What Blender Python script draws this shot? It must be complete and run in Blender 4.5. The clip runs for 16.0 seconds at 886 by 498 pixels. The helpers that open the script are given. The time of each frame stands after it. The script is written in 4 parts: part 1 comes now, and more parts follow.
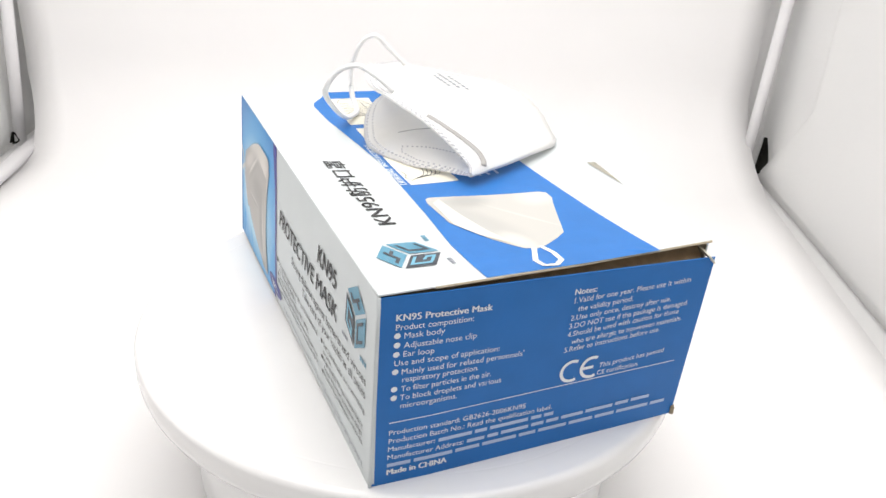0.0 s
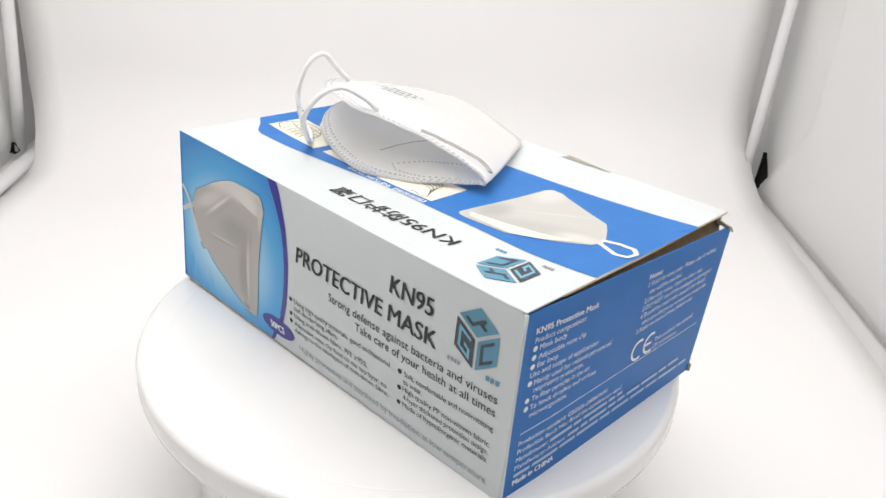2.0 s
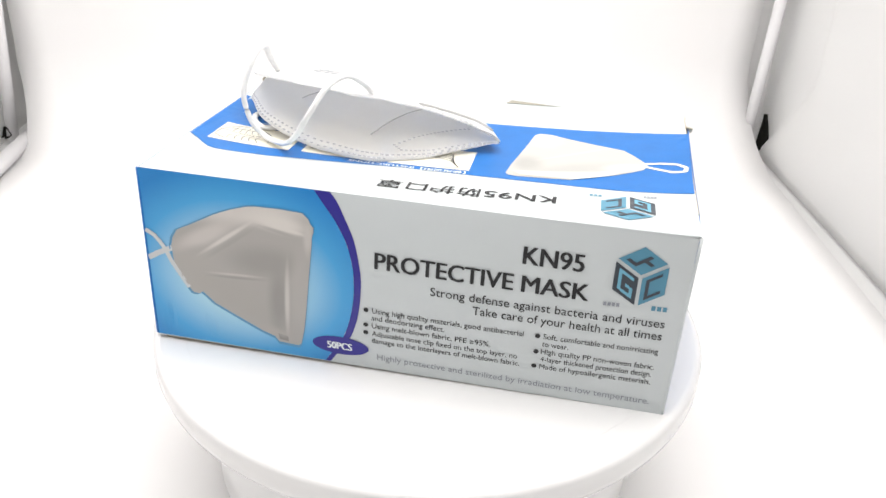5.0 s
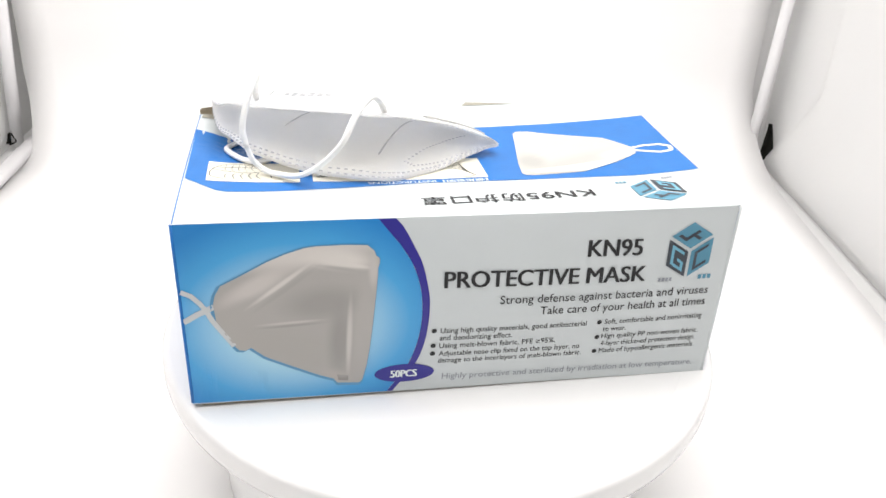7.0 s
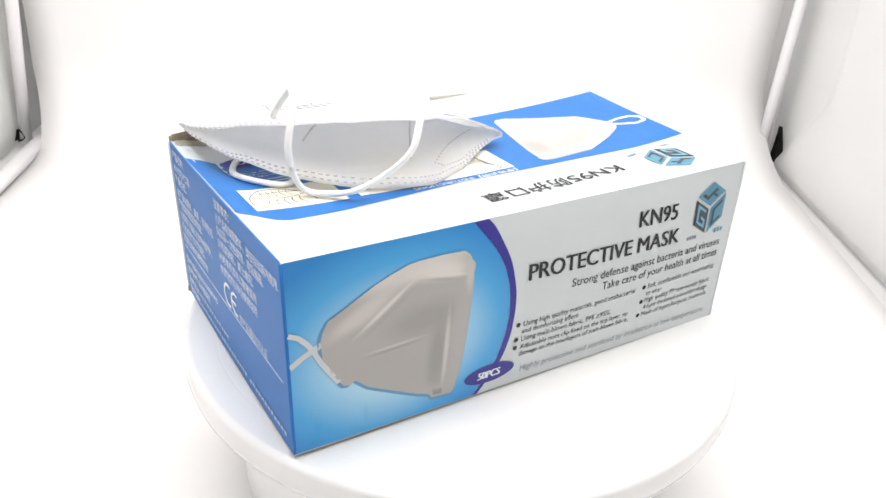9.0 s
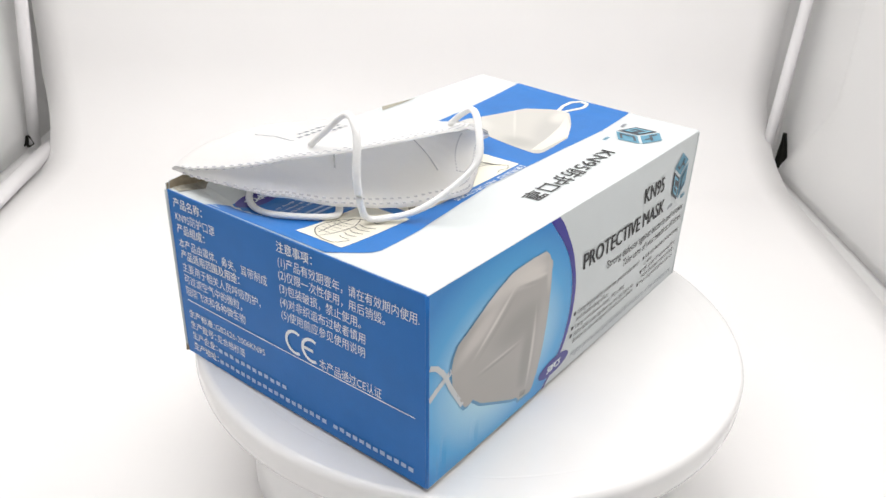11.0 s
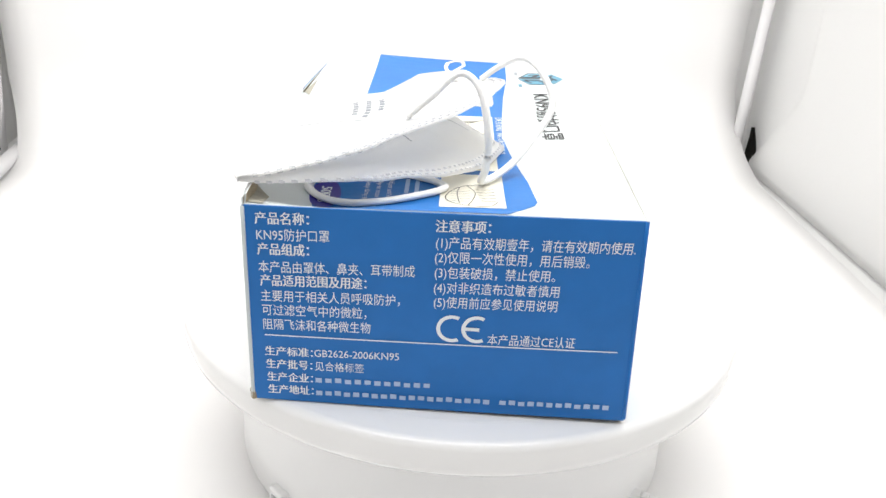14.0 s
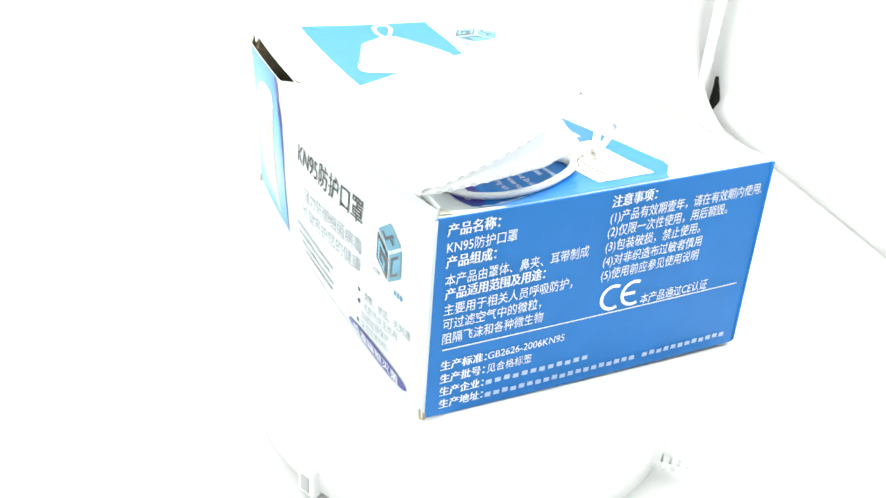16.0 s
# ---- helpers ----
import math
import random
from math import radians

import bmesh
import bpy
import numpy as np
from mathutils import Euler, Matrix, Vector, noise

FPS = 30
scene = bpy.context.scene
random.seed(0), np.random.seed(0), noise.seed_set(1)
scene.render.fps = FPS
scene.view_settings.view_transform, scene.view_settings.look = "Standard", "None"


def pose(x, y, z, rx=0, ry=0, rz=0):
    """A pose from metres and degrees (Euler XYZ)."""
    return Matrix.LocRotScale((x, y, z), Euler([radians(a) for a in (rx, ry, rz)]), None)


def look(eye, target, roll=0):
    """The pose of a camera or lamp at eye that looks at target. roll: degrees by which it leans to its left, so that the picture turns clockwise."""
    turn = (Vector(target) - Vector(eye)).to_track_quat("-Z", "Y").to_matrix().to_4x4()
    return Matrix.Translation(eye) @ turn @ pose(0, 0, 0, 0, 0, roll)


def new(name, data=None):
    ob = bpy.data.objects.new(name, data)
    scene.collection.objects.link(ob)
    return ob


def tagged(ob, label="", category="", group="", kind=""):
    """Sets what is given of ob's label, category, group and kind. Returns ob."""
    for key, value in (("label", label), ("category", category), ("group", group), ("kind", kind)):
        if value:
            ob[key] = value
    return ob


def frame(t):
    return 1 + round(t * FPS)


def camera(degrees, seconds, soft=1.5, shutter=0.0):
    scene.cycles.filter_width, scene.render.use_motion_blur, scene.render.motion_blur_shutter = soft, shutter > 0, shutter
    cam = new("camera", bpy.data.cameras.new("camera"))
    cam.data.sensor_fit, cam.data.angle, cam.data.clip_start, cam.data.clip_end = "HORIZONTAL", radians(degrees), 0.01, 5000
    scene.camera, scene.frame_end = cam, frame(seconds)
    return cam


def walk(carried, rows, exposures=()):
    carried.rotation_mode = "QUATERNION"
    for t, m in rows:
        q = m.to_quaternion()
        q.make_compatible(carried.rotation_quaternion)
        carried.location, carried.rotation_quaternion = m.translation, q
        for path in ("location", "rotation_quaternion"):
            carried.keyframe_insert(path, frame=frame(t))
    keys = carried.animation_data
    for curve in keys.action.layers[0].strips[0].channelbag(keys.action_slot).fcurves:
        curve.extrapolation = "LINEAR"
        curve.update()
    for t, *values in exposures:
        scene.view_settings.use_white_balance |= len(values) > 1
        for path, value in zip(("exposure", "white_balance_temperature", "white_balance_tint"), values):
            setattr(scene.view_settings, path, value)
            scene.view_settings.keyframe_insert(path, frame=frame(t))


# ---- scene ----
# ---- the camera ----
cam = camera(55.69, 16.0)
# seconds, eye, yaw to the left of +y, pitch, roll
EYES = [
    (0.0, 0.0097, -0.3947, 0.3398, -0.83, -26.91, 3.88),
    (0.5, 0.0070, -0.3927, 0.3396, -0.87, -26.93, 3.87),
    (1.0, 0.0058, -0.3921, 0.3400, -0.97, -26.81, 3.93),
    (1.5, 0.0096, -0.3926, 0.3426, -0.90, -26.47, 4.01),
    (2.0, 0.0064, -0.3934, 0.3419, -1.01, -26.20, 4.30),
    (2.5, 0.0035, -0.3900, 0.3420, -1.16, -26.58, 4.22),
    (3.0, 0.0033, -0.3896, 0.3394, -1.33, -27.21, 4.03),
    (3.5, 0.0034, -0.3877, 0.3385, -1.61, -28.01, 3.40),
    (4.0, 0.0008, -0.3878, 0.3399, -1.81, -28.27, 2.98),
    (6.5, -0.0151, -0.3852, 0.3396, -2.12, -27.76, 3.02),
    (7.0, -0.0139, -0.3851, 0.3412, -2.02, -27.71, 3.20),
    (7.5, -0.0146, -0.3864, 0.3405, -1.90, -27.66, 3.13),
    (8.0, -0.0175, -0.3862, 0.3387, -1.86, -27.58, 3.37),
    (8.5, -0.0231, -0.3848, 0.3384, -2.01, -27.61, 3.47),
    (9.0, -0.0265, -0.3844, 0.3356, -2.21, -27.42, 3.70),
    (9.5, -0.0311, -0.3839, 0.3361, -2.19, -27.48, 3.68),
    (10.0, -0.0298, -0.3857, 0.3350, -2.06, -27.23, 3.78),
    (12.5, -0.0329, -0.3909, 0.3345, -1.97, -26.56, 3.31),
    (13.0, -0.0387, -0.3911, 0.3340, -2.39, -26.12, 3.48),
    (13.5, -0.0434, -0.3941, 0.3178, -3.23, -25.16, 3.59),
    (14.0, -0.0420, -0.4010, 0.2996, -4.49, -24.53, 3.37),
    (14.5, -0.0430, -0.3989, 0.2928, -5.74, -24.84, 3.22),
    (15.0, -0.0530, -0.3951, 0.2893, -7.02, -24.97, 3.46),
    (15.5, -0.0700, -0.3942, 0.2992, -8.08, -26.01, 3.56),
    (16.0, -0.0816, -0.3890, 0.3049, -9.43, -27.67, 3.23),
]


def eye_pose(x, y, z, yaw, pitch, roll):
    yaw, pitch = radians(yaw), radians(pitch)
    ahead = Vector((-math.sin(yaw) * math.cos(pitch), math.cos(yaw) * math.cos(pitch), math.sin(pitch)))
    eye = Vector((x, y, z))
    return look(eye, eye + ahead, roll)


# the phone's own exposure: a little brighter in the middle of the clip, far brighter near its end
STOPS = [(0.0, 0.10), (1.5, 0.0), (2.5, -0.16), (3.1, -0.13), (3.5, 0.02), (4.1, 0.16), (6.3, 0.28), (9.0, 0.30), (10.0, 0.20), (11.2, -0.08), (12.3, -0.25), (13.3, -0.22), (13.55, -0.05),
         (13.85, 0.15), (14.1, 0.48), (14.4, 0.76), (15.0, 1.0), (16.0, 1.22)]
# near the end the picture also turns a little cyan
walk(cam, [(t, eye_pose(*row)) for t, *row in EYES], [(t, stops, 6500 - 260 * min(1, max(0, (t - 13.8) / 0.8)), 10 - 9 * min(1, max(0, (t - 13.8) / 0.8))) for t, stops in STOPS])

# ---- light: a white photo tent lit by two LED panels under its roof ----
world = bpy.data.worlds.new("room")
scene.world = world
world.use_nodes = True
world.node_tree.nodes["Background"].inputs[0].default_value = (1.0, 0.975, 0.965, 1)
world.node_tree.nodes["Background"].inputs[1].default_value = 0.34
for bar_y, watts in ((0.10, 2.60), (-0.24, 1.45)):
    lamp = bpy.data.lights.new("led_panel", "AREA")
    lamp.shape, lamp.size, lamp.size_y, lamp.energy, lamp.color = "RECTANGLE", 0.74, 0.28, watts, (1.0, 0.975, 0.96)
    lamp_ob = new("led_panel_light", lamp)
    lamp_ob.location = (-0.03, bar_y, 0.765)

# ---- sizes, in metres; the floor of the tent is z = 0 ----
TOP = 0.10                       # top of the turntable
L, W, H = 0.2447, 0.1490, 0.0888  # the carton
T0, SPIN = 24.300, 10.8001        # turn of the table: degrees at the start and per second
OFF = Vector((0.00989, 0.00151))


# ---- materials ----
def material(name, colour, rough=0.5, spec=0.5, metal=0.0, noise_scale=0.0, vary=0.0, bump=0.0, bump_scale=400.0, sheen=0.0, sub=0.0):
    m = bpy.data.materials.new(name)
    m.use_nodes = True
    nt = m.node_tree
    b = nt.nodes["Principled BSDF"]
    b.inputs["Roughness"].default_value, b.inputs["Metallic"].default_value = rough, metal
    b.inputs["Specular IOR Level"].default_value = spec
    b.inputs["Base Color"].default_value = (*colour, 1)
    if sheen:
        b.inputs["Sheen Weight"].default_value = sheen
    if sub:
        b.inputs["Subsurface Weight"].default_value = sub
        b.inputs["Subsurface Radius"].default_value = (0.004, 0.004, 0.004)
    co = nt.nodes.new("ShaderNodeTexCoord")
    if vary:
        n = nt.nodes.new("ShaderNodeTexNoise")
        n.inputs["Scale"].default_value, n.inputs["Detail"].default_value = noise_scale, 6
        nt.links.new(co.outputs["Object"], n.inputs["Vector"])
        r = nt.nodes.new("ShaderNodeMapRange")
        r.inputs[1].default_value, r.inputs[2].default_value = 0.3, 0.7
        r.inputs[3].default_value, r.inputs[4].default_value = 1 - vary, 1 + vary
        nt.links.new(n.outputs["Fac"], r.inputs["Value"])
        mul = nt.nodes.new("ShaderNodeVectorMath")
        mul.operation = "SCALE"
        mul.inputs[0].default_value = colour
        nt.links.new(r.outputs["Result"], mul.inputs["Scale"])
        nt.links.new(mul.outputs["Vector"], b.inputs["Base Color"])
    if bump:
        n2 = nt.nodes.new("ShaderNodeTexNoise")
        n2.inputs["Scale"].default_value, n2.inputs["Detail"].default_value = bump_scale, 4
        nt.links.new(co.outputs["Object"], n2.inputs["Vector"])
        bp = nt.nodes.new("ShaderNodeBump")
        bp.inputs["Strength"].default_value, bp.inputs["Distance"].default_value = bump, 0.001
        nt.links.new(n2.outputs["Fac"], bp.inputs["Height"])
        nt.links.new(bp.outputs["Normal"], b.inputs["Normal"])
    return m


def radial(name, centre, stops, reach, rough=0.35, axes=(0, 2), stretch=(1.0, 1.0)):
    """A printed round gradient about a point of the carton: colours by distance."""
    m = bpy.data.materials.new(name)
    m.use_nodes = True
    nt = m.node_tree
    b = nt.nodes["Principled BSDF"]
    b.inputs["Roughness"].default_value = rough
    co = nt.nodes.new("ShaderNodeTexCoord")
    mp = nt.nodes.new("ShaderNodeMapping")
    mp.vector_type = "POINT"
    s, loc = [0.0, 0.0, 0.0], [0.0, 0.0, 0.0]
    for k, c, st in zip(axes, centre, stretch):
        s[k] = st / reach
        loc[k] = -c * st / reach
    mp.inputs["Scale"].default_value, mp.inputs["Location"].default_value = s, loc
    nt.links.new(co.outputs["Object"], mp.inputs["Vector"])
    ln = nt.nodes.new("ShaderNodeVectorMath")
    ln.operation = "LENGTH"
    nt.links.new(mp.outputs["Vector"], ln.inputs[0])
    ramp = nt.nodes.new("ShaderNodeValToRGB")
    el = ramp.color_ramp.elements
    while len(el) < len(stops):
        el.new(0.5)
    for e, (p, c) in zip(el, stops):
        e.position, e.color = p, (*c, 1)
    nt.links.new(ln.outputs["Value"], ramp.inputs["Fac"])
    nt.links.new(ramp.outputs["Color"], b.inputs["Base Color"])
    return m


def picture_print(name, base, spots, axes=(0, 2), flip=1):
    """A soft printed photograph: a base colour with wide smooth patches (centre, half sizes in millimetres, turn, colour)."""
    m = bpy.data.materials.new(name)
    m.use_nodes = True
    nt = m.node_tree
    b = nt.nodes["Principled BSDF"]
    b.inputs["Roughness"].default_value = 0.4
    co = nt.nodes.new("ShaderNodeTexCoord")
    flat = nt.nodes.new("ShaderNodeVectorMath")
    flat.operation = "MULTIPLY"
    flat.inputs[1].default_value = [flip if k == axes[0] else (1 if k == axes[1] else 0) for k in range(3)]
    nt.links.new(co.outputs["Object"], flat.inputs[0])
    rgb = nt.nodes.new("ShaderNodeRGB")
    rgb.outputs[0].default_value = (*base, 1)
    last = rgb.outputs[0]
    for ca, cb, ra, rb, turn, colour in spots:
        mp = nt.nodes.new("ShaderNodeMapping")
        mp.vector_type = "TEXTURE"
        loc, size, rot = [0, 0, 0], [1, 1, 1], [0, 0, 0]
        loc[axes[0]], loc[axes[1]] = ca / 1000, cb / 1000
        size[axes[0]], size[axes[1]] = ra / 1000, rb / 1000
        rot[3 - axes[0] - axes[1]] = radians(turn)
        mp.inputs["Location"].default_value, mp.inputs["Scale"].default_value, mp.inputs["Rotation"].default_value = loc, size, rot
        nt.links.new(flat.outputs[0], mp.inputs["Vector"])
        ln = nt.nodes.new("ShaderNodeVectorMath")
        ln.operation = "LENGTH"
        nt.links.new(mp.outputs["Vector"], ln.inputs[0])
        fade = nt.nodes.new("ShaderNodeMapRange")
        fade.interpolation_type = "SMOOTHSTEP"
        fade.inputs[1].default_value, fade.inputs[2].default_value, fade.inputs[3].default_value, fade.inputs[4].default_value = 0.25, 1.25, 1.0, 0.0
        nt.links.new(ln.outputs["Value"], fade.inputs["Value"])
        mix = nt.nodes.new("ShaderNodeMix")
        mix.data_type = "RGBA"
        nt.links.new(fade.outputs["Result"], mix.inputs[0])
        nt.links.new(last, mix.inputs[6])
        mix.inputs[7].default_value = (*colour, 1)
        last = mix.outputs[2]
    nt.links.new(last, b.inputs["Base Color"])
    return m


M_PAPER = material("pale_coated_card", (0.625, 0.665, 0.672), 0.38, 0.5, 0, 60, 0.015, 0.05, 900)
M_BLUE = material("blue_coated_card", (0.020, 0.163, 0.50), 0.42, 0.25, 0, 70, 0.05, 0.05, 900)
M_NAVY = material("navy_print", (0.028, 0.022, 0.27), 0.36)
M_BLACK = material("black_print", (0.015, 0.015, 0.017), 0.45)
M_WHITE = material("white_print", (0.82, 0.87, 0.90), 0.42)
M_CREAM = material("cream_print", (0.80, 0.77, 0.66), 0.42, 0.5, 0, 90, 0.03)
M_PALE = material("pale_grey_print", (0.60, 0.625, 0.635), 0.42)
M_TEAL = material("teal_print", (0.09, 0.28, 0.40), 0.4)
M_SLATE = material("slate_print", (0.045, 0.055, 0.07), 0.4)
M_AQUA = material("pale_aqua_print", (0.16, 0.42, 0.56), 0.4)
M_GREYLINE = material("grey_print", (0.30, 0.32, 0.36), 0.45)
M_KRAFT = material("raw_cardboard", (0.36, 0.30, 0.21), 0.85, 0.2, 0, 250, 0.18, 0.3, 700)
M_BROWN = material("brown_inner_board", (0.31, 0.22, 0.13), 0.85, 0.2, 0, 250, 0.15, 0.3, 700)
M_TAN = material("tan_board_edge", (0.50, 0.43, 0.32), 0.85, 0.2, 0, 400, 0.12)
# raw board greyed so that its colour carries the shadow inside the openings
M_SHADED = material("shaded_torn_board", (0.36, 0.345, 0.29), 0.85, 0.2, 0, 250, 0.15)
M_BUFF = material("buff_flap_board", (0.72, 0.69, 0.58), 0.7, 0.3, 0, 200, 0.05)
M_FABRIC = material("white_nonwoven_fabric", (0.97, 0.968, 0.96), 0.9, 0.15, 0, 120, 0.02, 0.35, 1500, 0.2)
M_INNER = material("white_inner_fabric", (0.98, 0.976, 0.968), 0.92, 0.1, 0, 120, 0.02, 0.3, 1500, 0.2)
M_TENT = material("white_tent_cloth", (0.94, 0.94, 0.935), 0.85, 0.2, 0, 9, 0.03, 0.3, 500)
M_FADED = material("small_white_print", (0.42, 0.55, 0.76), 0.42)
for cloth in (M_FABRIC, M_INNER, M_TENT):
    # thin cloth lets part of the light through
    nodes, links = cloth.node_tree.nodes, cloth.node_tree.links
    through_light = nodes.new("ShaderNodeBsdfTranslucent")
    through_light.inputs["Color"].default_value = (0.985, 0.98, 0.972, 1)
    blend = nodes.new("ShaderNodeMixShader")
    blend.inputs[0].default_value = {"white_nonwoven_fabric": 0.56, "white_inner_fabric": 0.60}.get(cloth.name, 0.40)
    links.new(nodes["Principled BSDF"].outputs[0], blend.inputs[1])
    links.new(through_light.outputs[0], blend.inputs[2])
    links.new(blend.outputs[0], nodes["Material Output"].inputs["Surface"])
M_STITCH = material("weld_mark", (0.56, 0.56, 0.59), 0.7)
M_CREASE = material("pressed_crease_mark", (0.50, 0.50, 0.51), 0.7)
M_ELASTIC = material("white_elastic", (0.95, 0.95, 0.94), 0.8, 0.2, 0, 300, 0.04, 0.5, 2500)
M_WIRE = material("grey_nose_clip", (0.38, 0.37, 0.36), 0.45)
M_PLASTIC = material("white_gloss_plastic", (0.86, 0.855, 0.85), 0.14, 0.5, 0, 30, 0.012, 0.02, 300)
M_BASE = material("white_satin_plastic", (0.91, 0.908, 0.905), 0.3, 0.5, 0, 30, 0.012)
M_SHEET = material("white_backdrop_sheet", (0.90, 0.89, 0.885), 0.6, 0.3, 0, 6, 0.012, 0.05, 120)
M_ROD = material("white_tent_rod", (0.82, 0.81, 0.82), 0.35, 0.5)
# near-black that paints the darkness of the gaps in the tent corners
M_DARK = material("unlit_gap", (0.012, 0.012, 0.010), 0.85, 0.2, 0, 200, 0.3)
M_GREYPL = material("grey_plastic", (0.25, 0.25, 0.26), 0.4)
M_ROCKER = material("light_grey_plastic", (0.5, 0.5, 0.51), 0.4)
M_LED = bpy.data.materials.new("led_diffuser")
M_LED.use_nodes = True
M_LED.node_tree.nodes["Principled BSDF"].inputs["Emission Color"].default_value = (1, 0.98, 0.95, 1)
M_LED.node_tree.nodes["Principled BSDF"].inputs["Emission Strength"].default_value = 0.9


# ---- builders ----
def part(name, bm, mat, parent=None, label="", smooth=False):
    me = bpy.data.meshes.new(name)
    bm.to_mesh(me)
    bm.free()
    mats = mat if isinstance(mat, (list, tuple)) else [mat]
    for m in mats:
        me.materials.append(m)
    if smooth:
        for p in me.polygons:
            p.use_smooth = True
    ob = new(name, me)
    if parent is not None:
        ob.parent = parent
    if label:
        ob["label"] = label
    return ob


def box_bm(lo, hi, bevel=0.0):
    bm = bmesh.new()
    bmesh.ops.create_cube(bm, size=1)
    for v in bm.verts:
        v.co = Vector([(l + h) / 2 + c * (h - l) for l, h, c in zip(lo, hi, v.co)])
    if bevel:
        bmesh.ops.bevel(bm, geom=bm.edges[:], offset=bevel, segments=3, profile=0.5, affect="EDGES")
    return bm


def lathe(profile, steps=96):
    """A turned body from (radius, z) pairs."""
    bm = bmesh.new()
    rings = []
    for r, z in profile:
        if r < 1e-6:
            rings.append([bm.verts.new((0, 0, z))])
        else:
            rings.append([bm.verts.new((r * math.cos(2 * math.pi * k / steps), r * math.sin(2 * math.pi * k / steps), z)) for k in range(steps)])
    for a, b in zip(rings[:-1], rings[1:]):
        for k in range(steps):
            q = [a[k % len(a)], a[(k + 1) % len(a)], b[(k + 1) % len(b)], b[k % len(b)]]
            q = list(dict.fromkeys(q))
            if len(q) > 2:
                bm.faces.new(q)
    bmesh.ops.recalc_face_normals(bm, faces=bm.faces)
    return bm


def spline(points, steps=10):
    """Catmull-Rom through the points."""
    pts = [Vector(p) for p in points]
    ext = [2 * pts[0] - pts[1]] + pts + [2 * pts[-1] - pts[-2]]
    out = []
    for i in range(1, len(ext) - 2):
        p0, p1, p2, p3 = ext[i - 1:i + 3]
        for k in range(steps):
            t = k / steps
            out.append(0.5 * ((2 * p1) + (p2 - p0) * t + (2 * p0 - 5 * p1 + 4 * p2 - p3) * t * t + (3 * p1 - p0 - 3 * p2 + p3) * t ** 3))
    out.append(pts[-1])
    return out


def tube_bm(path, radius, sides=10, flat=1.0):
    """A cord along a path, with closed ends; flat squeezes it in height."""
    bm = bmesh.new()
    rings, up = [], Vector((0, 0, 1))
    for i, p in enumerate(path):
        d = (path[min(i + 1, len(path) - 1)] - path[max(i - 1, 0)]).normalized()
        if abs(d.dot(up)) > 0.97:
            side = d.cross(Vector((1, 0, 0))).normalized() if not rings else (side - d * side.dot(d)).normalized()
        else:
            side = d.cross(up).normalized()
        nrm = side.cross(d).normalized()
        rings.append([bm.verts.new(p + radius * (math.cos(2 * math.pi * k / sides) * side + flat * math.sin(2 * math.pi * k / sides) * nrm)) for k in range(sides)])
    for a, b in zip(rings[:-1], rings[1:]):
        for k in range(sides):
            bm.faces.new((a[k], a[(k + 1) % sides], b[(k + 1) % sides], b[k]))
    bm.faces.new(rings[0][::-1])
    bm.faces.new(rings[-1])
    bmesh.ops.recalc_face_normals(bm, faces=bm.faces)
    return bm


def sheet_bm(place, nu, nv, thick, inside=0):
    """A curved sheet of some thickness: place(u, v) for u, v in 0..1 gives its outer face, thick runs inwards along the normal."""
    bm = bmesh.new()
    grid = [[Vector(place(i / nu, j / nv)) for j in range(nv + 1)] for i in range(nu + 1)]

    def normal(i, j):
        du = grid[min(i + 1, nu)][j] - grid[max(i - 1, 0)][j]
        dv = grid[i][min(j + 1, nv)] - grid[i][max(j - 1, 0)]
        n = du.cross(dv)
        return n.normalized() if n.length > 1e-12 else Vector((0, 0, 1))
    top = [[bm.verts.new(grid[i][j]) for j in range(nv + 1)] for i in range(nu + 1)]
    low = [[bm.verts.new(grid[i][j] - thick * normal(i, j)) for j in range(nv + 1)] for i in range(nu + 1)]
    for i in range(nu):
        for j in range(nv):
            bm.faces.new((top[i][j], top[i + 1][j], top[i + 1][j + 1], top[i][j + 1]))
            f = bm.faces.new((low[i][j], low[i][j + 1], low[i + 1][j + 1], low[i + 1][j]))
            f.material_index = inside
    rim = [(i, 0) for i in range(nu)] + [(nu, j) for j in range(nv)] + [(i, nv) for i in range(nu, 0, -1)] + [(0, j) for j in range(nv, 0, -1)]
    for (a, b), (c, d) in zip(rim, rim[1:] + rim[:1]):
        bm.faces.new((top[a][b], low[a][b], low[c][d], top[c][d]))
    return bm


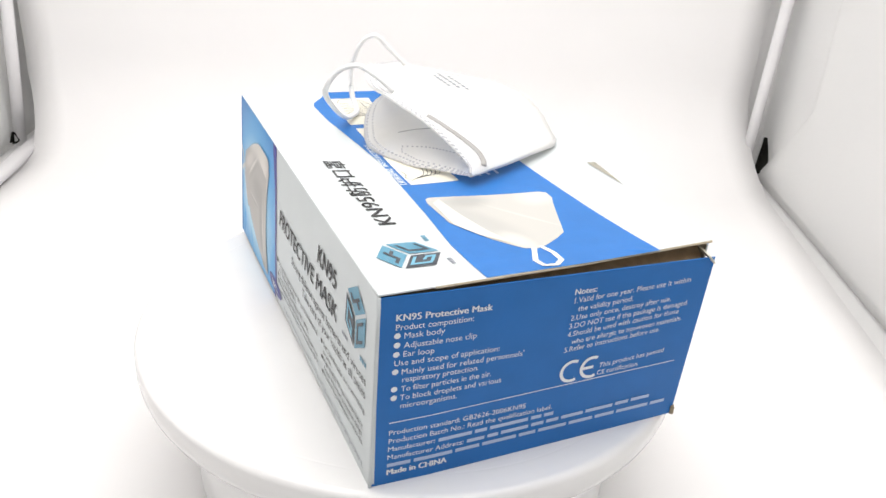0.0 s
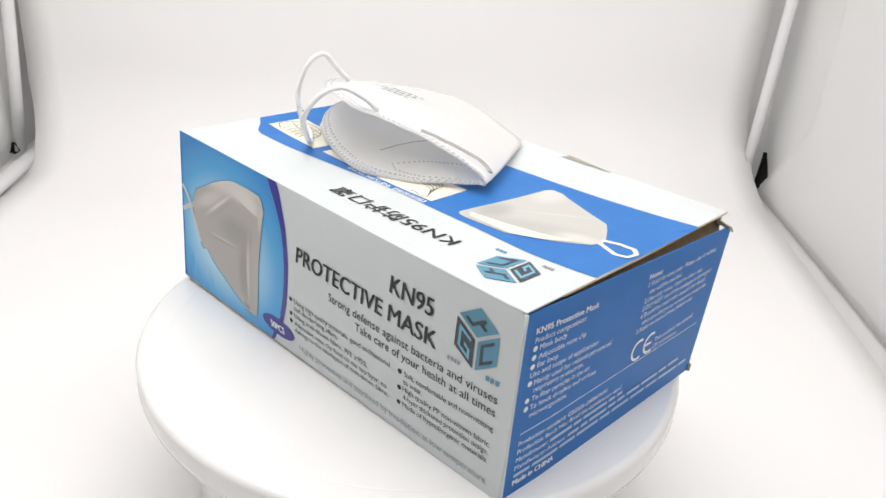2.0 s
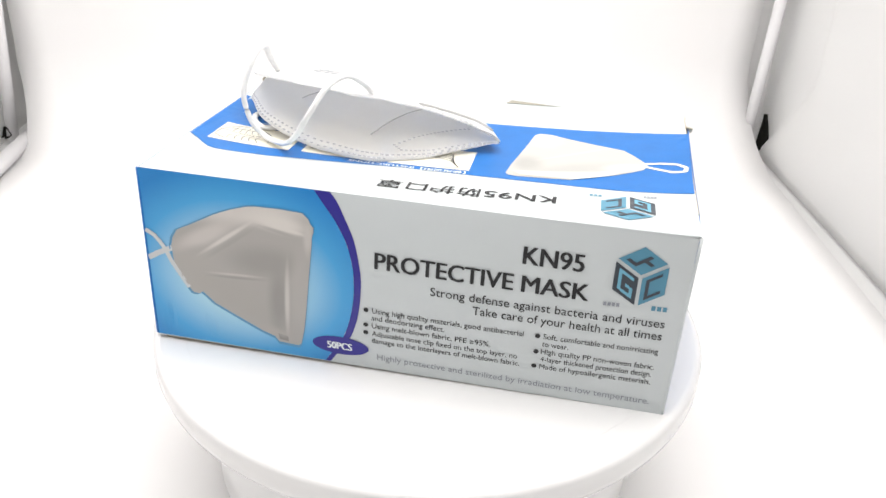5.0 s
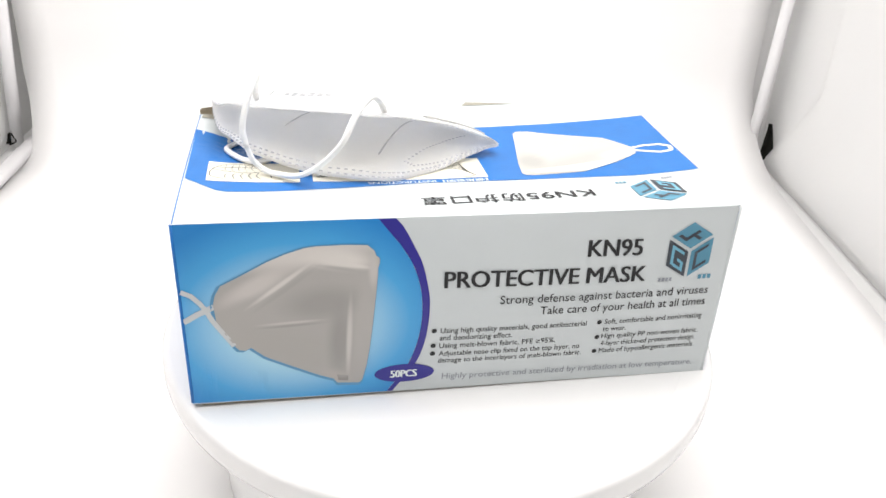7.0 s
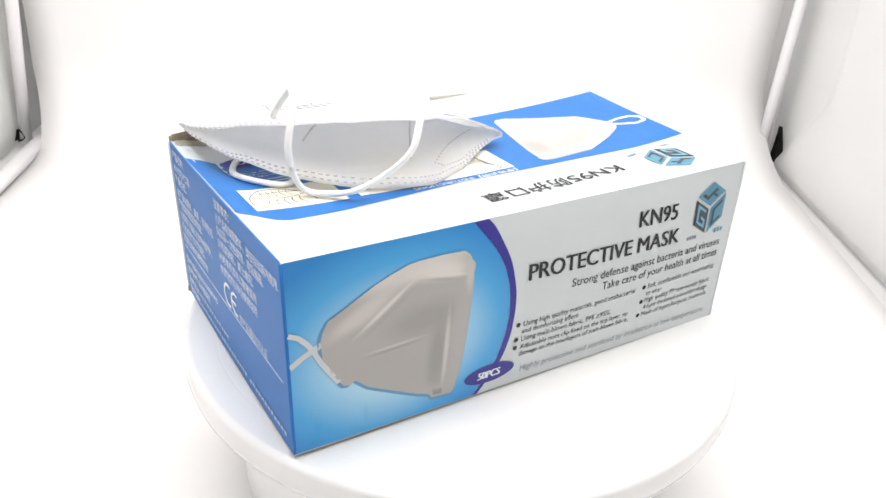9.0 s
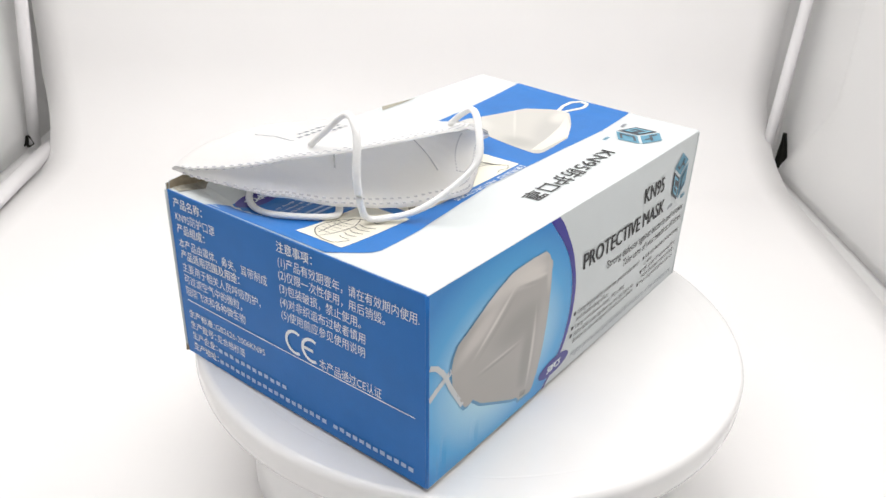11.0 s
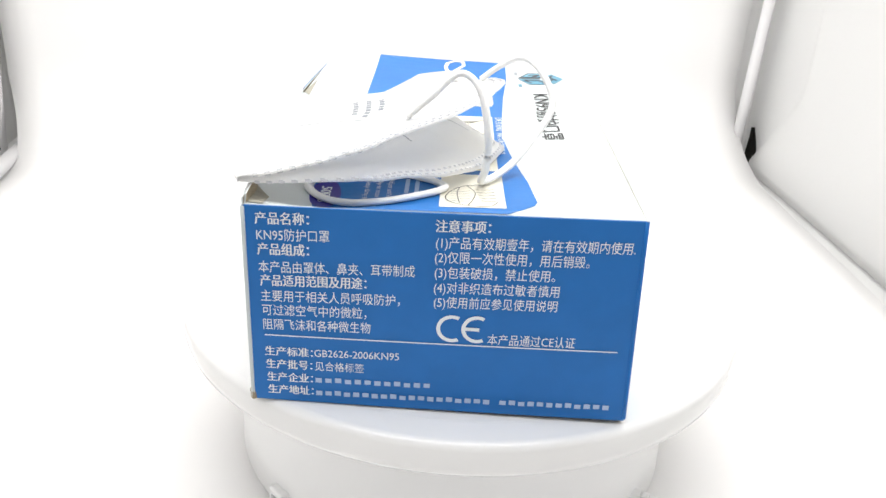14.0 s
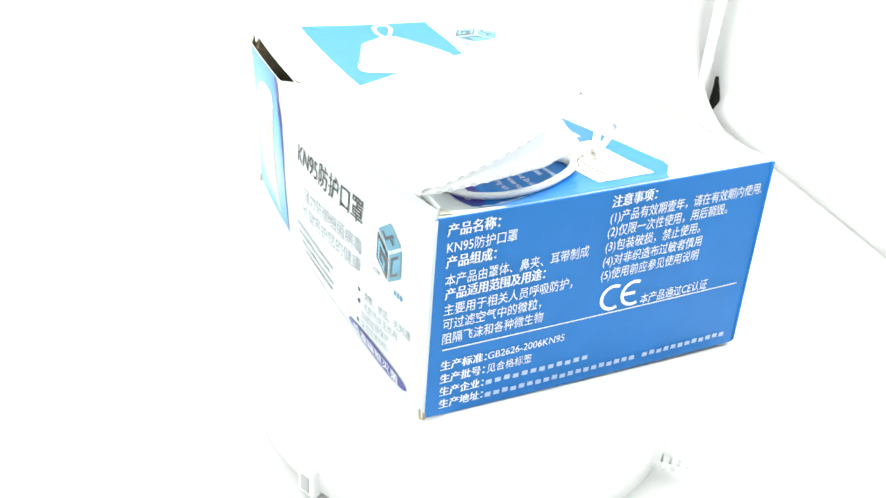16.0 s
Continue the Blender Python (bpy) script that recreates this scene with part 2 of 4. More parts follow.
# ---- the tent ----
def tent():
    # backdrop: one sheet over the floor that sweeps up the back
    def sweep(u, v):
        path = v * 1.70
        back = min(1.0, max(0.0, (path - 0.86) / 0.1))
        left, right = -0.4065 - 0.022 * back, 0.3615 - 0.035 * max(0.0, 0.87 - path) - 0.012 * back
        x = left + u * (right - left)
        bend = 0.10
        askew = (-0.028 + 0.040 * u) * min(1.0, path / 0.825)
        if path < 0.825:
            return (x, -0.42 + path + askew, 0.004 + 0.001 * math.sin(9 * x))
        arc = bend * math.pi / 2
        if path < 0.825 + arc:
            a = (path - 0.825) / bend
            return (x, 0.405 + askew + bend * math.sin(a), 0.004 + bend * (1 - math.cos(a)))
        return (x, 0.505 + askew, 0.104 + (path - 0.825 - arc) * 0.98)
    floor_sheet = part("backdrop", sheet_bm(sweep, 24, 160, -0.0015), M_SHEET, None, smooth=True)
    tagged(floor_sheet, "white backdrop sheet sweeping from floor up the back", "backdrop", kind="structure")

    tagged(part("floor", box_bm((-0.50, -0.46, -0.02), (0.46, 0.56, -0.004)), M_TENT), "white cloth floor of the photo tent", "floor", kind="structure")
    tagged(part("ceiling", box_bm((-0.50, -0.46, 0.80), (0.46, 0.56, 0.81)), M_TENT), "white cloth roof of the photo tent", "ceiling", kind="structure")
    tagged(part("wall_north", box_bm((-0.50, 0.535, 0.0), (0.46, 0.545, 0.80)), M_TENT), "white cloth back wall of the photo tent", "wall", kind="structure")

    def right_wall(u, v):
        y, z = -0.44 + 0.985 * u, 0.80 * v
        # the cloth hangs in a fold that runs out of the back corner
        edge_y = 0.517 - 0.105 * min(1, max(0, z / 0.11)) ** 0.8
        s = min(1, max(0, (y - edge_y + 0.006) / 0.012))
        return (0.375 + 0.009 * s * s * (3 - 2 * s) + 0.004 * math.sin(5 * y + 2 * z), y, z)
    tagged(part("wall_east", sheet_bm(right_wall, 200, 80, 0.003), M_TENT, None, smooth=True), "white cloth side wall hanging in a soft fold", "wall", kind="structure")

    def left_wall(u, v):
        y, z = 0.535 - 0.975 * u, 0.80 * v
        return (-0.4545 + 0.006 * math.sin(6 * y + 3 * z), y, z)
    tagged(part("wall_west", sheet_bm(left_wall, 60, 40, 0.003), M_TENT, None, smooth=True), "white cloth side wall of the photo tent", "wall", kind="structure")


def rod(a, b, radius=0.009):
    a, b = Vector(a), Vector(b)
    ob = part("tent_rod", tube_bm([a + (b - a) * k / 6 for k in range(7)], radius, 16), M_ROD, None, smooth=True)
    return tagged(ob, "slim white rod of the tent frame", "tent rod", "rods of the tent frame")


tent()
rod((0.354, 0.497, 0.003), (0.380, 0.497, 0.79), 0.006)
rod((-0.4405, 0.457, 0.003), (-0.3855, 0.457, 0.79), 0.0062)
rod((-0.416, 0.450, 0.0125), (-0.3635, -0.44, 0.0125), 0.0075)


def corner_gap(x, y, z, tall, wide):
    """A near-black patch that stands for the unlit gap in the tent corner, tapering upwards."""
    def place(u, v):
        w = wide * (0.15 + 0.85 * min(1, v / 0.3)) * max(0.04, 1 - v) ** 0.8
        return (x + u * w + 0.004 * v, y + 0.003 * math.sin(3 * u), z + tall * v)
    return tagged(part("gap_patch", sheet_bm(place, 6, 12, 0.0015), M_DARK, None), "near-black patch standing for the unlit gap behind the corner rod", "strap", "straps in the tent corners")


corner_gap(0.3690, 0.500, 0.004, 0.044, 0.017)
corner_gap(-0.448, 0.450, 0.006, 0.012, 0.011)

for bar_y in (0.10, -0.24):
    holder = tagged(new("led_panel"), "flat white LED panel under the tent roof", "lamp", "LED panels")
    holder.location = (-0.03, bar_y, 0.78)
    part("housing", box_bm((-0.38, -0.15, 0.0), (0.38, 0.15, 0.015), 0.004), M_ROD, holder)
    part("diffuser", box_bm((-0.37, -0.14, -0.004), (0.37, 0.14, 0.0)), M_LED, holder)


# ---- the turntable: a turning plate on a fixed base ----
def turntable():
    base = tagged(new("turntable"), "white round motor turntable standing on the backdrop", "turntable")
    part("body", lathe([(0, 0.006), (0.112, 0.006), (0.117, 0.010), (0.1165, 0.03), (0.1125, 0.06), (0.1075, 0.077), (0.105, 0.079), (0, 0.079)]), M_BASE, base, smooth=True)
    part("skirt", lathe([(0.100, 0.002), (0.112, 0.0045), (0.112, 0.0075), (0.10, 0.009)]), M_GREYPL, base)
    part("bearing", lathe([(0, 0.079), (0.05, 0.079), (0.05, 0.0818), (0, 0.0818)], 48), M_GREYPL, base)
    # rocker switch and socket plug low on the sides
    sw = part("switch", box_bm((-0.0055, -0.0026, -0.0075), (0.0055, 0.003, 0.0075), 0.0012), M_BASE, base, "small white rocker switch")
    sw.matrix_basis = pose(-0.0890, -0.0780, 0.0145, 0, 0, -48)
    rocker = part("rocker", box_bm((-0.0028, -0.0034, -0.0045), (0.0028, -0.002, 0.0045), 0.0006), M_ROCKER, sw)
    rocker.location = (0, 0, 0)
    return base


def power_cable():
    cable = tagged(new("power_cable"), "thin white power cable plugged into the turntable base", "cable")
    a = Vector((0.0775, -0.0756, 0.0192))
    d = Vector((0.85, -0.50, -0.02)).normalized()
    part("plug", tube_bm([a + d * s for s in (0, 0.006, 0.012)], 0.0058, 16), M_BASE, cable, smooth=False)
    relief = bmesh.new()
    for k in range(4):
        ring = tube_bm([a + d * (0.013 + 0.0042 * k), a + d * (0.0158 + 0.0042 * k)], 0.0052 - 0.0006 * k, 14)
        me = bpy.data.meshes.new("ring")
        ring.to_mesh(me)
        ring.free()
        relief.from_mesh(me)
        bpy.data.meshes.remove(me)
    part("strain_relief", relief, M_BASE, cable, "ribbed white strain relief")
    b = a + d * 0.012
    path = spline([b, a + d * 0.032, (0.124, -0.102, 0.015), (0.165, -0.122, 0.0085), (0.24, -0.15, 0.0075), (0.31, -0.22, 0.0075), (0.33, -0.34, 0.0075)], 8)
    part("cord", tube_bm(path, 0.0019, 8), M_BASE, cable, smooth=True)
    return cable


TABLE = turntable()
power_cable()

plate = part("plate", lathe(
    [(0, 0.0818), (0.1365, 0.0818), (0.1405, 0.0824), (0.1426, 0.0845), (0.1436, 0.0880), (0.1436, 0.0962), (0.1429, 0.0976), (0.1414, 0.0989),
     (0.1396, 0.0992), (0.1286, 0.0992), (0.1280, 0.0989), (0.1274, 0.0992), (0, 0.0992)], 160), M_PLASTIC, TABLE, "glossy white turning plate")
for p in plate.data.polygons:
    p.use_smooth = abs(p.normal.z) < 0.995


# ---- the carton ----
# each side is a map from its own plane (millimetres as printed) to the carton's space
def bulge_back(x):
    u = min(1, max(0, (x + L / 2) / L))
    return 0.0738 + 0.0042 * math.sin(math.pi * u) ** 0.8


def back_y(x, z):
    u, v = min(1, max(0, (x + L / 2) / L)), min(1, max(0, z / H))
    return bulge_back(x) + 0.0050 * 4 * u * (1 - u) * math.sin(math.pi * v) ** 0.8


def front_y(x, z):
    u, v = min(1, max(0, (x + L / 2) / L)), z / H
    lean = (0.0760 - 0.0006 * u) * (1 - v) + (0.0722 + 0.0021 * u) * v
    crease = 0.0
    for x0, x1, low, high in ((-0.115, -0.1115, 0.002, 0.024), (-0.0912, -0.0925, 0.005, 0.019)):
        along = (z - low) / (high - low)
        if 0 < along < 1:
            crease += 0.0007 * math.sin(math.pi * along) * math.exp(-((x - x0 - (x1 - x0) * along) / 0.0016) ** 2)
    return -lean + crease - 0.0038 * 4 * u * (1 - u) * math.sin(math.pi * min(1, max(0, v))) ** 0.8


def end_c(y, z):
    s, v = min(1, max(0, (y + W / 2) / W)), z / H
    return -((0.1239 - 0.0015 * s) * v + (0.1222 - 0.0033 * s) * (1 - v)) - 0.0005 * 4 * s * (1 - s)


def end_e(y, z):
    s, v = min(1, max(0, (y + W / 2) / W)), z / H
    return 0.1224 + 0.0013 * v + 0.0010 * min(1, s * 6) + s ** 1.4 * (-0.0006 + 0.0042 * v)


def front_z0(x):
    """The lower front edge stands off the plate a little towards the closed end."""
    return 0.0002 - 0.0010 * x / (L / 2)


def top_z(x, y):
    bx = 1 - ((x + 0.03) / (0.152 if x > -0.03 else 0.0925)) ** 2
    yb = bulge_back(x)
    by = 1 - ((2 * y - (yb - W / 2)) / (yb + W / 2)) ** 2
    # pressed in near the torn corner
    dent = 0.0066 * min(1, max(0, (x + 0.1215) / 0.014)) * math.exp(-((x + 0.098) / 0.030) ** 2 - ((y - 0.048) / 0.028) ** 2)
    fall = 0.0032 * max(0, min(1, (-x - 0.070) / 0.052)) * min(1, max(0, (y + W / 2) / W))
    return H - 0.0004 - dent - fall + 0.0010 * max(0, x / (L / 2)) + 0.0014 * max(0, (x - 0.07) / 0.054) * max(0, (y - 0.01) / 0.064) - 0.0062 * max(0, bx) ** 0.72 * max(0, by) ** 0.7


def on_front(a, b, o):
    x, z = a / 1000, b / 1000
    return Vector((x, front_y(x, z) - o, z))


def on_back(a, b, o):
    gap = max(0.0, min(1.0, (-a - 30) / 12)) * max(0.0, min(1.0, (120 + a) / 6 + 0.4))
    x, z = -a / 1000, b / 1000 * (1 - 0.030 * gap)
    return Vector((x, back_y(x, z) + 0.0035 * gap * (z / H) ** 2 + o, z))


def on_c(a, b, o):
    y, z = -a / 1000, b / 1000
    return Vector((end_c(y, z) - o, y, z))


def on_e(a, b, o):
    y, z = a / 1000, b / 1000
    return Vector((end_e(y, z) + o, y, z))


def on_top(a, b, o):
    """Printed upside down as seen from the front: a runs along -x, b along -y."""
    x, y = -a / 1000, -b / 1000
    return Vector((x, y, top_z(x, y) + o))


def print_shape(name, side, outline, mat, parent, layer=1, step=6.0, label=""):
    """A flat printed area, laid on a side of the carton; the outline is in millimetres of that side."""
    bm = bmesh.new()
    f = bm.faces.new([bm.verts.new((p[0], p[1], 0)) for p in outline])
    if f.normal.z < 0:
        bmesh.ops.reverse_faces(bm, faces=[f])
    bmesh.ops.triangulate(bm, faces=bm.faces[:])
    for k in (0, 1):
        lo, hi = min(p[k] for p in outline), max(p[k] for p in outline)
        n = int((hi - lo) / step)
        for i in range(1, n + 1):
            co, no = [0, 0, 0], [0, 0, 0]
            co[k], no[k] = lo + (hi - lo) * i / (n + 1), 1
            bmesh.ops.bisect_plane(bm, geom=bm.verts[:] + bm.edges[:] + bm.faces[:], plane_co=co, plane_no=no)
    for v in bm.verts:
        v.co = side(v.co.x, v.co.y, 0.00016 * layer)
    return part(name, bm, mat, parent, label)


TEXTS = {}


def text_mesh(body):
    if body not in TEXTS:
        cu = bpy.data.curves.new("writing", "FONT")
        cu.body, cu.size, cu.resolution_u = body, 1.0, 3
        ob = bpy.data.objects.new("writing", cu)
        scene.collection.objects.link(ob)
        dg = bpy.context.evaluated_depsgraph_get()
        me = bpy.data.meshes.new_from_object(ob.evaluated_get(dg))
        bpy.data.objects.remove(ob)
        bpy.data.curves.remove(cu)
        TEXTS[body] = me
    return TEXTS[body]


def write(side, body, left, right, base, cap, mat, parent, bold=0.0, layer=2, full=0.73):
    """A line of writing between left and right on its base line (one height, or one for each end); cap is the height of a capital. Bold lines are struck three times, a little apart."""
    low, high = base if isinstance(base, tuple) else (base, base)
    src = text_mesh(body)
    xs = [v.co.x for v in src.vertices]
    lo, hi = min(xs), max(xs)
    bm = bmesh.new()
    for k, shift in enumerate((0.0,) if not bold else (-bold, 0.0, bold)):
        start = len(bm.verts)
        bm.from_mesh(src)
        bm.verts.ensure_lookup_table()
        for v in bm.verts[start:]:
            a = left + (v.co.x - lo) / (hi - lo) * (right - left) + shift * cap
            v.co = side(a, low + (high - low) * (a - left) / (right - left) + v.co.y / full * cap, 0.00016 * layer + 0.00003 * k)
    return part("writing", bm, mat, parent)


def bar(side, left, right, base, cap, mat, parent, layer=2):
    """Writing that is not lettered: a plain bar of its size."""
    return print_shape("print_bar", side, [(left, base), (right, base), (right, base + cap), (left, base + cap)], mat, parent, layer)


def caption(side, left, right, base, cap, mat, parent, count=4):
    """A short line that is not lettered: a few small blocks."""
    step = (right - left) / count
    for k in range(count):
        bar(side, left + k * step, left + (k + 0.72) * step, base, cap, mat, parent)


def disc(side, a, b, r, mat, parent, layer=2, ry=None, name="bullet"):
    ry = ry or r
    n = 14 if r < 3 else 48
    return print_shape(name, side, [(a + r * math.cos(2 * math.pi * k / n), b + ry * math.sin(2 * math.pi * k / n)) for k in range(n)], mat, parent, layer)


def cube_mark(side, ca, cb, r, parent, flat=1.0):
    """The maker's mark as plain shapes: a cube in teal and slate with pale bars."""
    def hexa(k):
        return (ca + r * math.sin(math.pi / 3 * k) * 0.98, cb + r * math.cos(math.pi / 3 * k) * flat)
    c = (ca, cb)
    g = 0.87

    def face(pts, mat, name):
        m = (sum(p[0] for p in pts) / 4, sum(p[1] for p in pts) / 4)
        print_shape(name, side, [(m[0] + (p[0] - m[0]) * g, m[1] + (p[1] - m[1]) * g) for p in pts], mat, parent, 2)
        return m

    def bars(pts, mat, cuts):
        p0, p1, p2, p3 = [Vector(p) for p in pts]
        for u0, u1, v0, v1 in cuts:
            q = []
            for u, v in ((u0, v0), (u1, v0), (u1, v1), (u0, v1)):
                q.append(tuple((p0 * (1 - u) + p1 * u) * (1 - v) + (p3 * (1 - u) + p2 * u) * v))
            print_shape("mark_bar", side, q, mat, parent, 3)
    top = [hexa(5), hexa(0), hexa(1), c]
    left = [hexa(4), hexa(5), c, hexa(3)]
    right = [hexa(3), c, hexa(1), hexa(2)]
    left = [hexa(5), c, hexa(3), hexa(4)]
    right = [c, hexa(1), hexa(2), hexa(3)]
    face(top, M_TEAL, "mark_top")
    face(left, M_SLATE, "mark_left")
    face(right, M_TEAL, "mark_right")
    bars(top, M_SLATE, [(0.2, 0.8, 0.44, 0.56), (0.2, 0.32, 0.2, 0.44), (0.5, 0.62, 0.56, 0.8)])
    bars(left, M_AQUA, [(0.22, 0.78, 0.16, 0.26), (0.22, 0.34, 0.26, 0.80), (0.34, 0.78, 0.72, 0.82), (0.66, 0.78, 0.5, 0.72), (0.5, 0.66, 0.48, 0.58)])
    bars(right, M_SLATE, [(0.22, 0.76, 0.18, 0.28), (0.22, 0.34, 0.28, 0.72), (0.22, 0.76, 0.72, 0.82)])


GLOW = [(0.0, (0.66, 0.82, 0.89)), (0.38, (0.42, 0.70, 0.86)), (0.72, (0.065, 0.38, 0.74)), (1.0, (0.016, 0.23, 0.60))]


def mask_picture(side, pts, loop, parent, folds, mat, shade, n_layer=2, loop_mat=None):
    """The printed picture of a mask: its outline, its ear loop and the shading of its folds."""
    print_shape("picture", side, pts, mat, parent, n_layer, 9)
    for k, fold in enumerate(folds):
        print_shape("picture_fold", side, fold, shade[k % len(shade)], parent, n_layer + 1, 14)
    for a, b in zip(loop[:-1], loop[1:]):
        d = (Vector(b) - Vector(a)).normalized()
        n = Vector((-d.y, d.x)) * 1.1
        a2, b2 = Vector(a) - d * 0.3, Vector(b) + d * 0.3
        print_shape("picture_loop", side, [tuple(a2 + n), tuple(a2 - n), tuple(b2 - n), tuple(b2 + n)], loop_mat or M_CREAM, parent, n_layer)


def carton():
    box = tagged(new("mask_carton"), "blue and white printed cardboard carton, its end flap bulging open", "carton")
    zt = H * 1000

    # sides of thin card, pale outside and raw board inside
    def thick(place, nu, nv, name, mats, label):
        return part(name, sheet_bm(place, nu, nv, 0.0006, 1), mats, box, label)
    card = [M_PAPER, M_KRAFT]
    blue = [M_BLUE, M_KRAFT]
    front = thick(lambda u, v: on_front(-122.2 - 1.7 * v + (244.6 + 3.0 * v) * u, front_z0(-0.1222 + 0.2446 * u) * 1000 * (1 - v) + (zt - 0.3) * v, 0), 150, 44, "front_side", card, "pale side with a large mask picture and black writing")
    def back_place(u, v):
        return on_back(-122.4 + (241.3 + 3.5 * v) * u, -0.5 + (zt - 0.4) * v, 0)
    back = thick(back_place, 60, 40, "back_side", card, "pale side with writing, bulging outwards")
    def e_place(u, v):
        y = -W / 2 * 1000 + (W * 1000 - 0.5) * u
        return on_e(y, -0.7 + (zt - 3.6 * u) * v, 0)
    e_end = thick(e_place, 24, 12, "end_flap", blue, "blue end flap with white writing, bulging open")
    def c_place(u, v):
        z = (-0.5 + 1.7 * u) * (1 - v) + (zt - 0.7 - 3.2 * (1 - u)) * v
        rim = -front_y(-L / 2, z / 1000) * 1000 - 0.4
        return on_c(-74.0 + (74.0 + rim) * u, z, 0)
    c_end = thick(c_place, 24, 12, "end_side", blue, "blue closed end with white writing")

    def top_place(u, v):
        x = 0.1237 - 0.2476 * u
        y0, y1 = front_y(x, H) + 0.0002, bulge_back(x) - 0.0004
        if x > 0.10:
            x += (x - 0.10) / 0.0224 * 0.0006 * (1 - v)
        y = y1 + (y0 - y1) * v
        x = max(x, end_c(y, H - 0.004) + 0.0006)
        return (x, y, top_z(x, y))
    top = thick(top_place, 48, 28, "top_side", card, "pale top with a blue band, sagging in the middle")
    part("bottom_side", box_bm((-0.1184, -W / 2, -0.0006), (L / 2 - 0.001, bulge_back(0) - 0.006, 0.0002)), M_KRAFT, box)
    # inner tuck flap seen in the open slot of the end
    def tuck(u, v):
        y = -0.070 + 0.141 * u
        x0 = L / 2 - 0.004
        return (x0 + (end_e(y, H) - 0.0010 - x0) * (1 - v), y, H - 0.0022 - (0.0022 + 0.0055 * u) * (1 - v))
    part("tuck_flap", sheet_bm(tuck, 10, 3, 0.0006), M_BROWN, box, "raw brown board of the tuck flap")
    def dust(u, v):
        return (0.1215 + 0.0085 * u, 0.0700 + 0.0030 * v, H - 0.0012 - 0.0014 * u - 0.0035 * v)
    part("dust_flap", sheet_bm(dust, 4, 3, 0.0006), M_BUFF, box, "pale buff edge of the inner dust flap")
    lip = [Vector((0.1238 + 0.0006 * k / 12, -0.052 + 0.1255 * k / 12, top_z(L / 2, -0.052 + 0.1255 * k / 12) - 0.0005)) for k in range(13)]
    part("board_edge", tube_bm(lip, 0.00055, 6), M_TAN, box, "tan cut edge of the board")
    def corner(u, v):
        return (-L / 2 + 0.001 + 0.02 * u, 0.0728 + 0.0012 * v, H + 0.0002 - 0.012 * v + 0.002 * u)
    part("corner_flap", sheet_bm(corner, 4, 4, 0.0006, 1), card, box)
    for x, y, r in ((-0.1186, 0.0735, 40), (0.1228, 0.0738, -30)):
        nib = part("corner_nib", box_bm((-0.0012, -0.0008, 0), (0.0012, 0.0010, 0.0045), 0.0004), M_KRAFT, box, "raw board showing at the bottom corner")
        nib.matrix_basis = pose(x, y, -0.0007, 0, 6, r)
    # rounded folds of the card along the corners
    for name, a, b in (("corner_fold", (0.1225, -0.0751, -0.0004), (0.1238, front_y(L / 2, H) + 0.0003, H - 0.0004)),
                       ("corner_fold", (-0.1221, -0.0757, 0.0022), (-0.1238, front_y(-L / 2, H) + 0.0004, H - 0.0006)),
                       ("corner_fold", (-0.1188, 0.0737, 0.0), (-0.1223, 0.0738, H - 0.0042))):
        a, b = Vector(a), Vector(b)
        part(name, tube_bm([a + (b - a) * k / 8 for k in range(9)], 0.0008, 8), M_BLUE if a.x < 0 and a.y < 0 else M_PAPER, box, "", True)
    edge = [Vector((x, front_y(x, H) + 0.0004, top_z(x, front_y(x, H)) - 0.0005)) for x in [-L / 2 + L * k / 30 for k in range(31)]]
    part("top_fold", tube_bm(edge, 0.0006, 8), M_PAPER, box, "", True)
    # torn slot of the tear-off opening at the back edge
    print_shape("tear_slot", on_top, [(-25, -74.4), (-58, -75.0), (-44, -76.4), (-28, -77.5)], M_SHADED, top, 3)
    # open corner as a flat patch, the shadow inside it painted in
    print_shape("torn_corner_shade", on_top, [(121, -66.5), (106, -67.5), (97, -74.6), (110, -74.2), (120, -73.3)], M_SHADED, top, 3)

    # --- front ---
    def edge_l(b):
        return -122.2 - 1.7 * b / 88.8
    R = [(edge_l(1.6), 1.8)] + [(edge_l(b), b) for b in (30, 60)] + [(edge_l(zt - 0.4), zt - 0.4)]
    arc_in = [(-40.2, zt - 0.4), (-35.4, 82.4), (-30.6, 76.4), (-26.1, 69.0), (-23.3, 61.9), (-21.4, 53.2), (-20.9, 44.1), (-21.4, 36.3), (-22.6, 29.0), (-24.4, 22.2), (-26.4, 16.8), (-33.0, 5.5), (-35.9, 1.0)]
    arc_out = [(-32.9, zt - 0.4), (-29.5, 84.4), (-25.3, 76.5), (-21.5, 68.3), (-19.3, 59.8), (-17.9, 51.8), (-17.7, 45.0), (-18.1, 37.7), (-19.0, 30.5), (-20.6, 23.7), (-23.2, 16.8), (-29.5, 6.8), (-33.2, 1.0)]
    def navy_arc(side, parent):
        bm = bmesh.new()
        rims = [[p.to_2d() for p in spline([(a, b, 0) for a, b in rim], 4)] for rim in (arc_in, arc_out)]
        rows = [[bm.verts.new(side(*p.lerp(q, k / 2), 0.00024)) for k in range(3)] for p, q in zip(*rims)]
        for low, high in zip(rows[:-1], rows[1:]):
            for k in range(2):
                bm.faces.new((low[k], low[k + 1], high[k + 1], high[k]))
        part("navy_arc", bm, M_NAVY, parent)
    glow = radial("blue_glow_print", (-0.076, 0.040), GLOW, 0.062, stretch=(0.9, 1.15))
    print_shape("blue_field", on_front, R + arc_in, glow, front, 1, 2.2, label="blue field fading to white behind the mask picture")
    navy_arc(on_front, front)
